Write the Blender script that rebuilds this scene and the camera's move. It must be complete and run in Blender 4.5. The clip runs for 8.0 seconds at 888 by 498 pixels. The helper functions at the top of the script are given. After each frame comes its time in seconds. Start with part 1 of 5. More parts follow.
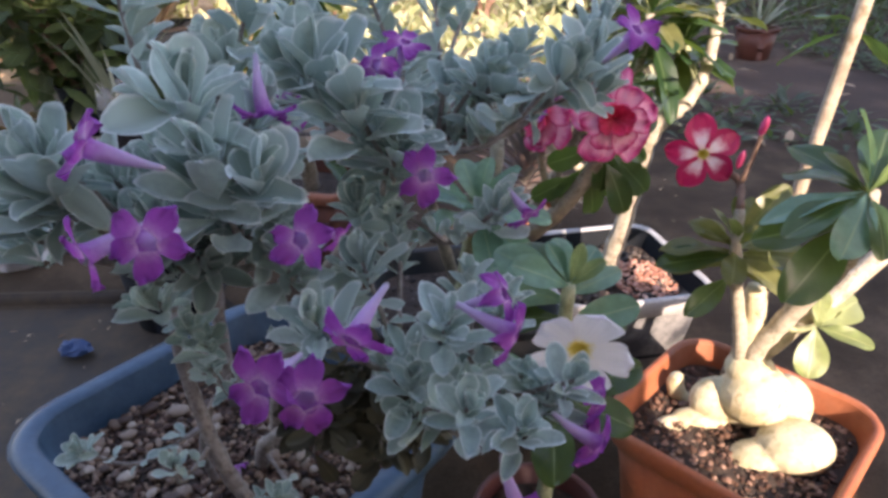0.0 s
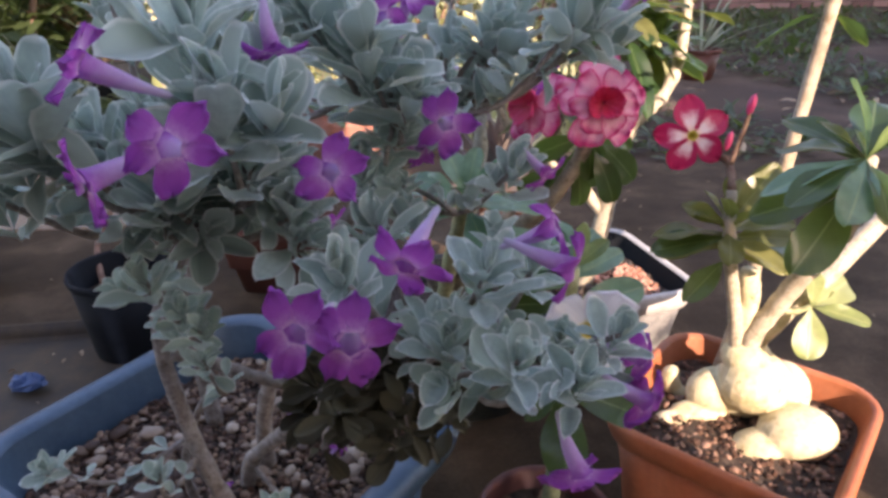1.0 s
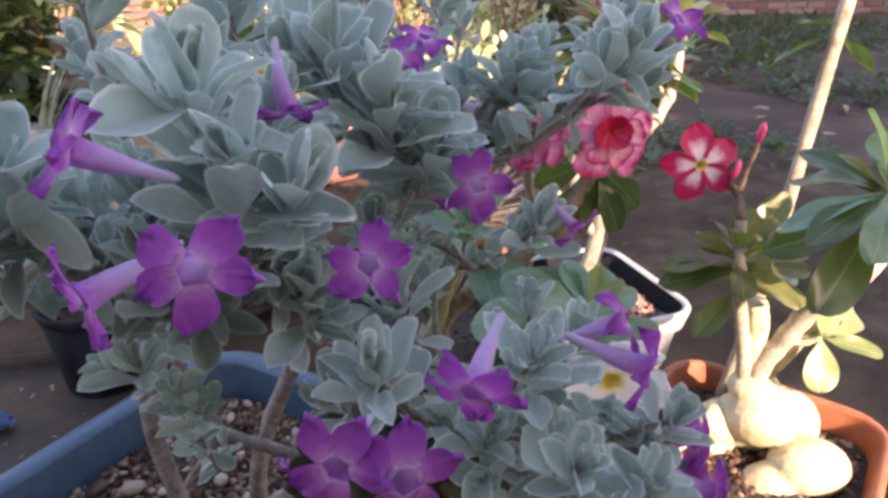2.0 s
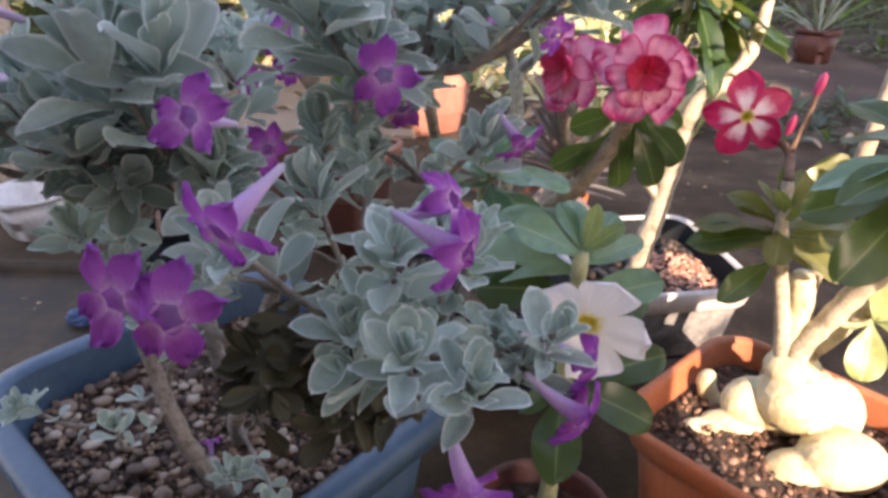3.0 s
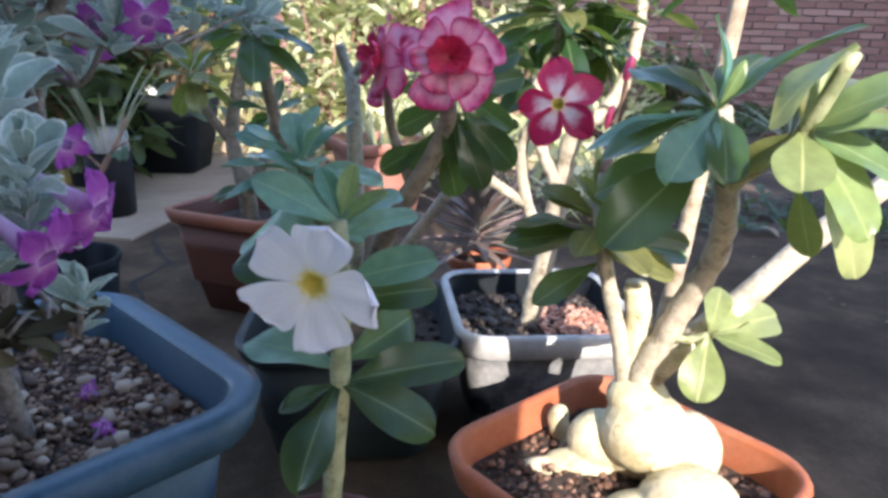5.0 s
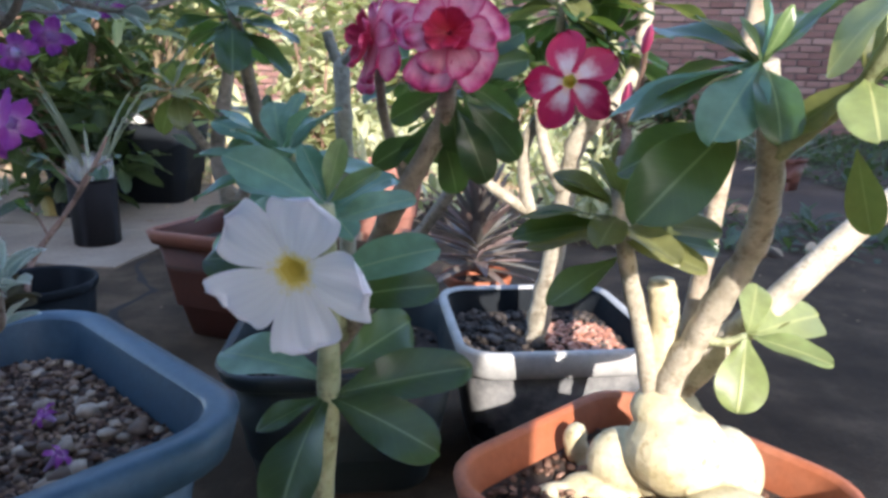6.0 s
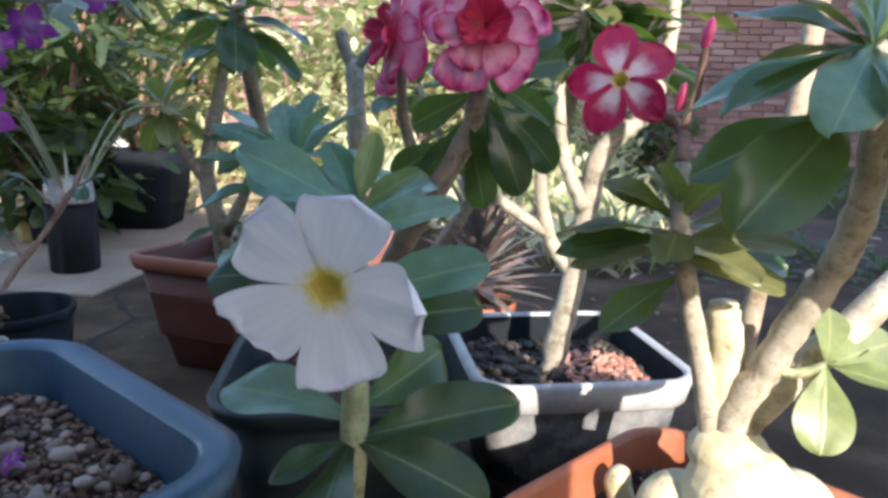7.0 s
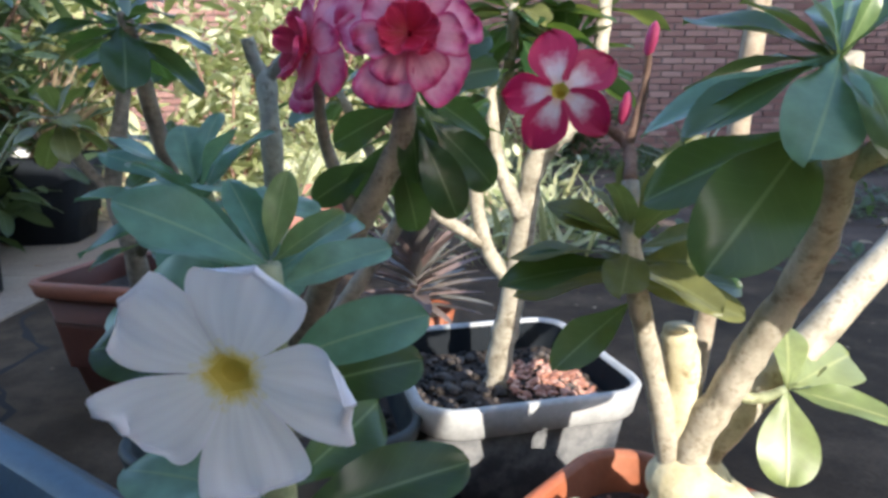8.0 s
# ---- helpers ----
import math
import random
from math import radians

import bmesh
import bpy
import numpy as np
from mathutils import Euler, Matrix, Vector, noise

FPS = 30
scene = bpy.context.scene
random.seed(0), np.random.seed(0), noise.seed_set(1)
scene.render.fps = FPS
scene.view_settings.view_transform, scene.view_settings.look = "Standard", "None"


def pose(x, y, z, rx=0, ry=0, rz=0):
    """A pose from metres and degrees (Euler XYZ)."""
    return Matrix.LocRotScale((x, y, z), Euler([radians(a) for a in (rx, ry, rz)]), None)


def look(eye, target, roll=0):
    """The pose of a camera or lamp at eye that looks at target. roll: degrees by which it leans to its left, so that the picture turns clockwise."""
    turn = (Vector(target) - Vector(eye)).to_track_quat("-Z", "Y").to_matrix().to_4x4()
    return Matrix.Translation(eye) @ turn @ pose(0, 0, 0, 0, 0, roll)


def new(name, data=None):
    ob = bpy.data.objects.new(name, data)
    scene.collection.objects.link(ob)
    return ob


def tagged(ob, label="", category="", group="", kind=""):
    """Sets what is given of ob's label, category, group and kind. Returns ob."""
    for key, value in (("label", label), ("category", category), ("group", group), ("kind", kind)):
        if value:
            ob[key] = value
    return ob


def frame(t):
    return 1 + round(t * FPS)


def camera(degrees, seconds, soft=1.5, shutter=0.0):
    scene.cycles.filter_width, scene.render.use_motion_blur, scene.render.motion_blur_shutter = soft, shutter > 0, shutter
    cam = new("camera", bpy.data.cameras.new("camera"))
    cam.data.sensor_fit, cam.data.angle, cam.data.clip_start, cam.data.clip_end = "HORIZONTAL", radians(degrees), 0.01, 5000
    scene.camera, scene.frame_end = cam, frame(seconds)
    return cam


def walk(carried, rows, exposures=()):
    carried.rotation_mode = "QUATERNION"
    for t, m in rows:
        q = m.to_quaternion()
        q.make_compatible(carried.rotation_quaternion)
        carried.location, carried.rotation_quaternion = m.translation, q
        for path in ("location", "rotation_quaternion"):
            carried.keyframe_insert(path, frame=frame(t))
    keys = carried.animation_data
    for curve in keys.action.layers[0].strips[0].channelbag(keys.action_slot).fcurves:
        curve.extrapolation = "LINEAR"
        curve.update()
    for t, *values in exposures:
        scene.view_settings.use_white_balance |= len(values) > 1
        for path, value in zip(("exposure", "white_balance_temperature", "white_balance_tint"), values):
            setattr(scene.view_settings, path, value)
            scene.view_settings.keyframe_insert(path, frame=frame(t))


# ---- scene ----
cam = camera(67.9, 8.0, soft=3.2)
PATH = [
    (0, (0.021, 0.049, 0.706), (-0.027, 1.825, -0.213), -0.3),
    (0.3, (0.0, 0.063, 0.679), (0.103, 1.868, -0.177), -0.3),
    (0.5, (-0.006, 0.065, 0.654), (0.181, 1.898, -0.124), 0.2),
    (0.7, (-0.003, 0.06, 0.653), (0.128, 1.897, -0.126), -0.1),
    (1, (-0.015, 0.058, 0.658), (0.073, 1.875, -0.172), -0.8),
    (1.3, (-0.016, 0.076, 0.66), (0.132, 1.891, -0.167), 1.7),
    (1.5, (-0.032, 0.09, 0.678), (0.14, 1.906, -0.143), 0.0),
    (1.7, (-0.040, 0.095, 0.672), (0.158, 1.912, -0.122), 0.1),
    (2.8, (0.021, 0.125, 0.677), (-0.071, 1.905, -0.232), -1.6),
    (3, (0.056, 0.095, 0.642), (-0.117, 1.87, -0.265), 0.4),
    (3.3, (0.083, 0.079, 0.611), (-0.173, 1.856, -0.272), 3.3),
    (3.5, (0.117, 0.089, 0.615), (-0.19, 1.886, -0.209), 0.2),
    (3.8, (0.166, 0.098, 0.596), (-0.133, 1.921, -0.171), 0.8),
    (4, (0.19, 0.109, 0.592), (-0.084, 1.958, -0.121), 0.5),
    (4.3, (0.22, 0.118, 0.572), (-0.04, 2.006, -0.037), 1.0),
    (4.5, (0.227, 0.121, 0.568), (-0.023, 2.014, -0.026), 1.1),
    (4.7, (0.237, 0.121, 0.555), (0.005, 2.016, -0.042), 1.3),
    (5.8, (0.238, 0.165, 0.487), (0.041, 2.082, -0.047), 2.8),
    (6, (0.227, 0.176, 0.484), (0.026, 2.103, -0.011), 1.1),
    (6.2, (0.219, 0.187, 0.473), (0.001, 2.109, -0.036), 1.5),
    (6.5, (0.196, 0.204, 0.465), (-0.01, 2.144, 0.027), 1.5),
    (6.8, (0.185, 0.214, 0.464), (0.017, 2.163, 0.05), 1.2),
    (7, (0.186, 0.229, 0.461), (0.036, 2.181, 0.055), 1.5),
    (7.3, (0.187, 0.24, 0.458), (0.048, 2.185, 0.01), 1.9),
    (7.5, (0.18, 0.257, 0.447), (0.071, 2.187, -0.063), 1.3),
    (7.7, (0.179, 0.27, 0.454), (0.117, 2.205, -0.051), 0.8),
    (8, (0.184, 0.279, 0.477), (0.234, 2.233, 0.05), -0.1),
]
walk(cam, [(t, look(eye, target, roll)) for t, eye, target, roll in PATH], exposures=((0.0, 2.26, 7500, 28), (1.0, 2.36, 8000, 31), (1.5, 2.52, 7850, 32), (3.0, 2.59, 8400, 31), (3.5, 2.60, 7950, 22), (4.5, 2.40, 6500, 17), (6.0, 2.11, 6250, 16), (7.5, 2.10, 6420, 14), (8.0, 1.97, 6250, 12)))

# ---- light ----
SUN_FROM = Vector((0.40, -0.97, 0.53)).normalized()
world = bpy.data.worlds.new("world")
scene.world = world
world.use_nodes = True
wn = world.node_tree
sky = wn.nodes.new("ShaderNodeTexSky")
sky.sky_type, sky.sun_disc = "NISHITA", False
sky.sun_elevation = math.asin(SUN_FROM.z)
sky.sun_rotation = math.atan2(SUN_FROM.x, SUN_FROM.y)
wn.links.new(sky.outputs[0], wn.nodes["Background"].inputs[0])
wn.nodes["Background"].inputs[1].default_value = 0.15
sun_data = bpy.data.lights.new("sun", "SUN")
sun_data.energy, sun_data.angle, sun_data.color = 2.35, radians(0.5), (1.0, 0.93, 0.80)
sun = new("sun", sun_data)
sun.matrix_world = Matrix.Translation((2, -8, 6)) @ (-SUN_FROM).to_track_quat("-Z", "Y").to_matrix().to_4x4()

# ---- materials ----


def material(name, colour, rough=0.6, metal=0.0, spec=0.5):
    m = bpy.data.materials.new(name)
    m.use_nodes = True
    b = m.node_tree.nodes["Principled BSDF"]
    b.inputs["Base Color"].default_value = (*colour, 1)
    b.inputs["Roughness"].default_value = rough
    b.inputs["Metallic"].default_value = metal
    b.inputs["Specular IOR Level"].default_value = spec
    return m


def node(m, kind, **inputs):
    n = m.node_tree.nodes.new(kind)
    for k, v in inputs.items():
        n.inputs[k.replace("_", " ")].default_value = v
    return n


def join(m, a, b):
    m.node_tree.links.new(a, b)


def bsdf(m):
    return m.node_tree.nodes["Principled BSDF"]


def mixed(m, fac, a, b, blend="MIX"):
    """A colour mix; fac, a and b are sockets or values."""
    n = m.node_tree.nodes.new("ShaderNodeMix")
    n.data_type, n.blend_type = "RGBA", blend
    for socket, v in ((n.inputs[0], fac), (n.inputs[6], a), (n.inputs[7], b)):
        if isinstance(v, (int, float)):
            socket.default_value = v
        elif isinstance(v, tuple):
            socket.default_value = (*v, 1)
        else:
            join(m, v, socket)
    return n.outputs[2]


def ramped(m, source, stops):
    n = m.node_tree.nodes.new("ShaderNodeValToRGB")
    e = n.color_ramp.elements
    e[0].position, e[0].color = stops[0][0], (*stops[0][1], 1)
    e[1].position, e[1].color = stops[-1][0], (*stops[-1][1], 1)
    for p, c in stops[1:-1]:
        q = e.new(p)
        q.color = (*c, 1)
    join(m, source, n.inputs[0])
    return n.outputs[0]


def noise_of(m, scale, detail=4.0, rough=0.55, coords="Object", world_space=False):
    n = node(m, "ShaderNodeTexNoise", Scale=scale, Detail=detail, Roughness=rough)
    if world_space:
        join(m, m.node_tree.nodes.new("ShaderNodeNewGeometry").outputs["Position"], n.inputs["Vector"])
    else:
        join(m, m.node_tree.nodes.new("ShaderNodeTexCoord").outputs[coords], n.inputs["Vector"])
    return n.outputs[0]


def bumped(m, height, strength, distance=0.002):
    n = node(m, "ShaderNodeBump", Strength=strength, Distance=distance)
    join(m, height, n.inputs["Height"])
    join(m, n.outputs[0], bsdf(m).inputs["Normal"])


def mathed(m, op, a, b=0.0, c=0.0):
    n = m.node_tree.nodes.new("ShaderNodeMath")
    n.operation = op
    for i, v in enumerate((a, b, c)):
        if isinstance(v, (int, float)):
            n.inputs[i].default_value = v
        else:
            join(m, v, n.inputs[i])
    return n.outputs[0]


def uv_of(m):
    n = m.node_tree.nodes.new("ShaderNodeSeparateXYZ")
    join(m, m.node_tree.nodes.new("ShaderNodeTexCoord").outputs["UV"], n.inputs[0])
    return n.outputs[0], n.outputs[1]


def random_of(m):
    return m.node_tree.nodes.new("ShaderNodeObjectInfo").outputs["Random"]


def island_of(m):
    return m.node_tree.nodes.new("ShaderNodeNewGeometry").outputs["Random Per Island"]


def translucent(m, colour, amount):
    """Lets a leaf or petal glow when lit from behind."""
    nt = m.node_tree
    t = nt.nodes.new("ShaderNodeBsdfTranslucent")
    if isinstance(colour, tuple):
        t.inputs[0].default_value = (*colour, 1)
    else:
        join(m, colour, t.inputs[0])
    mix = nt.nodes.new("ShaderNodeMixShader")
    mix.inputs[0].default_value = amount
    join(m, bsdf(m).outputs[0], mix.inputs[1])
    join(m, t.outputs[0], mix.inputs[2])
    join(m, mix.outputs[0], nt.nodes["Material Output"].inputs[0])


def leaf_material(name, dark, light, rib, rough, glow, glow_amount, joined=False, edge=None, veins=18.0, fuzz=0.0, ribbed=1.0):
    """A leaf: u runs across it from -1 to 1, v along it from 0 to 1."""
    m = material(name, dark, rough)
    u, v = uv_of(m)
    au = mathed(m, "ABSOLUTE", mathed(m, "SUBTRACT", mathed(m, "MULTIPLY", u, 2.0), 1.0))
    base = mixed(m, island_of(m) if joined else random_of(m), dark, light)
    mottled = ramped(m, noise_of(m, 6.0, 3.0), [(0.35, (0.72, 0.72, 0.72)), (0.7, (1.15, 1.15, 1.1))])
    base = mixed(m, 0.75, base, mottled, "MULTIPLY")
    ribs = ramped(m, au, [(0.02, (1, 1, 1)), (0.07, (0, 0, 0))])
    slant = mathed(m, "SINE", mathed(m, "MULTIPLY", mathed(m, "SUBTRACT", v, mathed(m, "MULTIPLY", au, 0.22)), veins * 2.0 * math.pi / 2))
    vein = ramped(m, slant, [(0.90, (0, 0, 0)), (1.0, (0.10, 0.10, 0.10))])
    lines = mixed(m, 1.0, ribs, vein, "ADD")
    base = mixed(m, mathed(m, "MULTIPLY", lines, ribbed), base, rib)
    if edge:
        rim = ramped(m, mathed(m, "MAXIMUM", au, mathed(m, "POWER", v, 2.5)), [(0.80, (0, 0, 0)), (0.95, (0.9, 0.9, 0.9))])
        base = mixed(m, rim, base, edge)
    join(m, base, bsdf(m).inputs["Base Color"])
    if fuzz:
        bsdf(m).inputs["Sheen Weight"].default_value = fuzz
        bsdf(m).inputs["Sheen Tint"].default_value = (0.85, 0.95, 0.95, 1)
    bumped(m, lines, 0.12, 0.003)
    translucent(m, mixed(m, 0.6, base, glow), glow_amount)
    return m


def ground_material(name, stops, scale, fine, rough, bump):
    m = material(name, stops[0][1], rough)
    big = ramped(m, noise_of(m, scale, 6.0, 0.6, world_space=True), stops)
    grit = ramped(m, noise_of(m, fine, 3.0, 0.7, world_space=True), [(0.3, (0.75, 0.75, 0.75)), (0.7, (1.2, 1.2, 1.2))])
    join(m, mixed(m, 0.8, big, grit, "MULTIPLY"), bsdf(m).inputs["Base Color"])
    bumped(m, noise_of(m, fine, 5.0, 0.65, world_space=True), bump, 0.004)
    return m


def plastic(name, colour, worn, rough=0.45, patch=14.0, amount=0.55):
    """Pot plastic with dust, scuffs and faded patches; on the square pot, painted sun patches."""
    m = material(name, colour, rough)
    spots = ramped(m, noise_of(m, patch, 7.0, 0.68, world_space=True), [(0.42, (0, 0, 0)), (0.72, (1, 1, 1))])
    fine = ramped(m, noise_of(m, 160.0, 3.0, 0.6, world_space=True), [(0.35, (0.85, 0.85, 0.85)), (0.7, (1.08, 1.08, 1.08))])
    base = mixed(m, mathed(m, "MULTIPLY", spots, amount), colour, worn)
    join(m, mixed(m, 0.7, base, fine, "MULTIPLY"), bsdf(m).inputs["Base Color"])
    join(m, mathed(m, "ADD", mathed(m, "MULTIPLY", spots, 0.25), rough), bsdf(m).inputs["Roughness"])
    bumped(m, noise_of(m, 220.0, 3.0, 0.6, world_space=True), 0.12, 0.001)
    return m


def bark(name, dark, light, scale=60.0, rough=0.75, bump=0.4, stain=(0.55, 0.48, 0.38), blot=0.56):
    m = material(name, dark, rough)
    big = noise_of(m, scale, 6.0, 0.65, world_space=True)
    base = ramped(m, big, [(0.32, dark), (0.62, light)])
    spots = ramped(m, noise_of(m, scale * 5, 2.0, 0.5, world_space=True), [(0.55, (1, 1, 1)), (0.72, (0.62, 0.58, 0.5))])
    base = mixed(m, 0.7, base, spots, "MULTIPLY")
    blots = ramped(m, noise_of(m, scale * 1.3, 5.0, 0.7, world_space=True), [(blot, (1, 1, 1)), (blot + 0.09, stain)])
    join(m, mixed(m, 0.8, base, blots, "MULTIPLY"), bsdf(m).inputs["Base Color"])
    bumped(m, big, bump, 0.003)
    return m


def petal_material(name, stops, edge, edge_from, rough, glow_amount, streak=0.25):
    """A petal: v runs from the throat (0) to the rim (1), u across."""
    m = material(name, stops[0][1], rough)
    u, v = uv_of(m)
    au = mathed(m, "ABSOLUTE", mathed(m, "SUBTRACT", mathed(m, "MULTIPLY", u, 2.0), 1.0))
    wob = mathed(m, "MULTIPLY", mathed(m, "SUBTRACT", noise_of(m, 7.0, 3.0), 0.5), 0.35)
    base = ramped(m, mathed(m, "ADD", v, wob), stops)
    out = mathed(m, "ADD", mathed(m, "MAXIMUM", mathed(m, "MULTIPLY", mathed(m, "POWER", au, 1.6), 0.98), mathed(m, "MULTIPLY", mathed(m, "POWER", v, 1.4), 0.98)), wob)
    rim = ramped(m, out, [(edge_from, (0, 0, 0)), (min(0.99, edge_from + 0.32), (1, 1, 1))])
    base = mixed(m, rim, base, edge)
    st = mathed(m, "SINE", mathed(m, "MULTIPLY", u, 46.0))
    streaks = ramped(m, st, [(0.0, (1, 1, 1)), (1.0, (0.86, 0.84, 0.88))])
    base = mixed(m, streak, base, streaks, "MULTIPLY")
    join(m, base, bsdf(m).inputs["Base Color"])
    bumped(m, st, 0.06, 0.002)
    translucent(m, base, glow_amount)
    return m


M = {}
M["sage_leaf"] = leaf_material("sage_leaf", (0.27, 0.385, 0.345), (0.53, 0.66, 0.60), (0.38, 0.46, 0.43), 0.85, (0.40, 0.52, 0.42), 0.34, edge=(0.80, 0.84, 0.80), veins=7.0, fuzz=0.6, ribbed=0.35)
M["sage_foliage"] = leaf_material("sage_foliage", (0.25, 0.365, 0.325), (0.52, 0.65, 0.59), (0.38, 0.46, 0.43), 0.85, (0.40, 0.52, 0.42), 0.34, joined=True, edge=(0.80, 0.84, 0.80), veins=7.0, fuzz=0.6, ribbed=0.35)
# Old inner sage leaves; the bush's deep shade is put into this dark colour.
M["sage_old_shaded"] = leaf_material("sage_old_shaded", (0.035, 0.030, 0.016), (0.13, 0.125, 0.080), (0.14, 0.13, 0.08), 0.85, (0.2, 0.16, 0.06), 0.1, joined=True, veins=7.0, ribbed=0.4)
M["rose_leaf"] = leaf_material("rose_leaf", (0.018, 0.052, 0.022), (0.045, 0.098, 0.038), (0.20, 0.28, 0.13), 0.29, (0.30, 0.46, 0.06), 0.30, ribbed=0.65)
# Young leaves of head and shoot, paled yellow to carry direct sun.
M["rose_leaf_young_lit"] = leaf_material("rose_leaf_young_lit", (0.17, 0.235, 0.085), (0.34, 0.39, 0.17), (0.44, 0.46, 0.20), 0.38, (0.55, 0.60, 0.22), 0.34)
M["rose_leaf_fresh"] = leaf_material("rose_leaf_fresh", (0.125, 0.21, 0.075), (0.215, 0.30, 0.12), (0.40, 0.46, 0.20), 0.33, (0.45, 0.58, 0.16), 0.32, ribbed=0.6)
# Green leaf turned teal: the sky's glossy sheen is put into its colour.
M["rose_leaf_sheen"] = leaf_material("rose_leaf_sheen", (0.095, 0.225, 0.160), (0.22, 0.38, 0.27), (0.30, 0.42, 0.22), 0.27, (0.30, 0.50, 0.14), 0.28, ribbed=0.6)
M["rose_leaf_olive"] = leaf_material("rose_leaf_olive", (0.10, 0.12, 0.040), (0.22, 0.22, 0.085), (0.30, 0.33, 0.15), 0.36, (0.42, 0.50, 0.08), 0.32, ribbed=0.6)
# Garden leaves in two tones: sunlight brightens the first colour, shade darkens the second.
M["bush_leaf_sunlit"] = leaf_material("bush_leaf_sunlit", (0.22, 0.25, 0.10), (0.74, 0.72, 0.48), (0.24, 0.30, 0.12), 0.5, (0.45, 0.55, 0.10), 0.35, joined=True)
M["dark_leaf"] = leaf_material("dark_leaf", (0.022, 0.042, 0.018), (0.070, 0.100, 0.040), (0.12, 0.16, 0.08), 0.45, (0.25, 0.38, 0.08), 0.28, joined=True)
M["blade"] = leaf_material("blade", (0.13, 0.18, 0.06), (0.62, 0.58, 0.34), (0.34, 0.38, 0.20), 0.55, (0.5, 0.5, 0.14), 0.3, joined=True, veins=2.0)
M["pale_blade"] = leaf_material("pale_blade", (0.16, 0.19, 0.12), (0.36, 0.38, 0.28), (0.36, 0.38, 0.28), 0.55, (0.45, 0.48, 0.25), 0.2, joined=True, veins=2.0)
M["dry_leaf"] = leaf_material("dry_leaf", (0.11, 0.055, 0.028), (0.66, 0.50, 0.33), (0.30, 0.22, 0.14), 0.8, (0.4, 0.25, 0.1), 0.15, joined=True)
M["succulent"] = leaf_material("succulent", (0.17, 0.17, 0.15), (0.26, 0.17, 0.15), (0.30, 0.28, 0.24), 0.6, (0.4, 0.25, 0.2), 0.12)
M["sage_petal"] = petal_material("sage_petal", [(0.0, (0.78, 0.50, 0.70)), (0.15, (0.58, 0.22, 0.54)), (0.42, (0.43, 0.085, 0.42)), (1.0, (0.37, 0.060, 0.40))], (0.43, 0.10, 0.48), 0.75, 0.6, 0.42)
M["sage_tube"] = petal_material("sage_tube", [(0.0, (0.56, 0.54, 0.60)), (0.35, (0.66, 0.50, 0.72)), (0.62, (0.60, 0.36, 0.64)), (0.85, (0.46, 0.15, 0.50)), (1.0, (0.42, 0.10, 0.46))], (0.44, 0.14, 0.50), 0.9, 0.6, 0.4)
M["pink_petal"] = petal_material("pink_petal", [(0.0, (0.85, 0.55, 0.45)), (0.2, (0.88, 0.72, 0.72)), (1.0, (0.80, 0.36, 0.46))], (0.58, 0.018, 0.10), 0.16, 0.45, 0.3)
M["double_petal"] = petal_material("double_petal", [(0.0, (0.62, 0.03, 0.06)), (0.30, (0.78, 0.22, 0.36)), (0.6, (0.82, 0.40, 0.54)), (1.0, (0.76, 0.22, 0.42))], (0.64, 0.045, 0.20), 0.62, 0.45, 0.3)
M["inner_petal"] = petal_material("inner_petal", [(0.0, (0.42, 0.008, 0.03)), (1.0, (0.66, 0.035, 0.12))], (0.74, 0.09, 0.24), 0.8, 0.45, 0.25)
M["white_petal"] = petal_material("white_petal", [(0.0, (0.76, 0.64, 0.18)), (0.07, (0.80, 0.74, 0.42)), (0.17, (0.85, 0.86, 0.85)), (1.0, (0.86, 0.88, 0.93))], (0.86, 0.85, 0.90), 0.85, 0.5, 0.28, 0.18)
M["yellow_throat"] = petal_material("yellow_throat", [(0.0, (0.50, 0.36, 0.04)), (1.0, (0.72, 0.58, 0.12))], (0.76, 0.66, 0.2), 0.9, 0.55, 0.2)
M["caudex"] = bark("caudex", (0.40, 0.335, 0.18), (0.66, 0.60, 0.42), 26.0, 0.6, 0.8, (0.38, 0.28, 0.15), 0.60)
M["rose_stem"] = bark("rose_stem", (0.115, 0.098, 0.072), (0.275, 0.24, 0.185), 55.0, 0.65, 0.5, (0.42, 0.37, 0.30))
# Brighter copy of the rose bark, with sun in the colour, for sunlit stems.
M["sunlit_stem"] = bark("sunlit_stem", (0.25, 0.22, 0.165), (0.50, 0.45, 0.36), 55.0, 0.65, 0.5, (0.42, 0.37, 0.30))
M["grey_stem"] = bark("grey_stem", (0.20, 0.215, 0.18), (0.38, 0.40, 0.34), 55.0, 0.7, 0.5, (0.30, 0.28, 0.23))
M["green_stem"] = bark("green_stem", (0.20, 0.24, 0.12), (0.38, 0.40, 0.24), 60.0, 0.6, 0.2)
M["sage_stem"] = bark("sage_stem", (0.16, 0.13, 0.115), (0.36, 0.32, 0.29), 120.0, 0.9, 0.6)
M["brown_stem"] = bark("brown_stem", (0.16, 0.085, 0.06), (0.30, 0.19, 0.14), 100.0, 0.85, 0.5)
M["wood"] = bark("wood", (0.28, 0.22, 0.16), (0.45, 0.38, 0.29), 50.0, 0.8, 0.4)
M["blue_plastic"] = plastic("blue_plastic", (0.032, 0.080, 0.132), (0.100, 0.172, 0.235), 0.38)
M["terracotta"] = plastic("terracotta", (0.35, 0.100, 0.040), (0.44, 0.19, 0.11), 0.55)
M["brown_plastic"] = plastic("brown_plastic", (0.095, 0.026, 0.016), (0.17, 0.065, 0.040), 0.5)
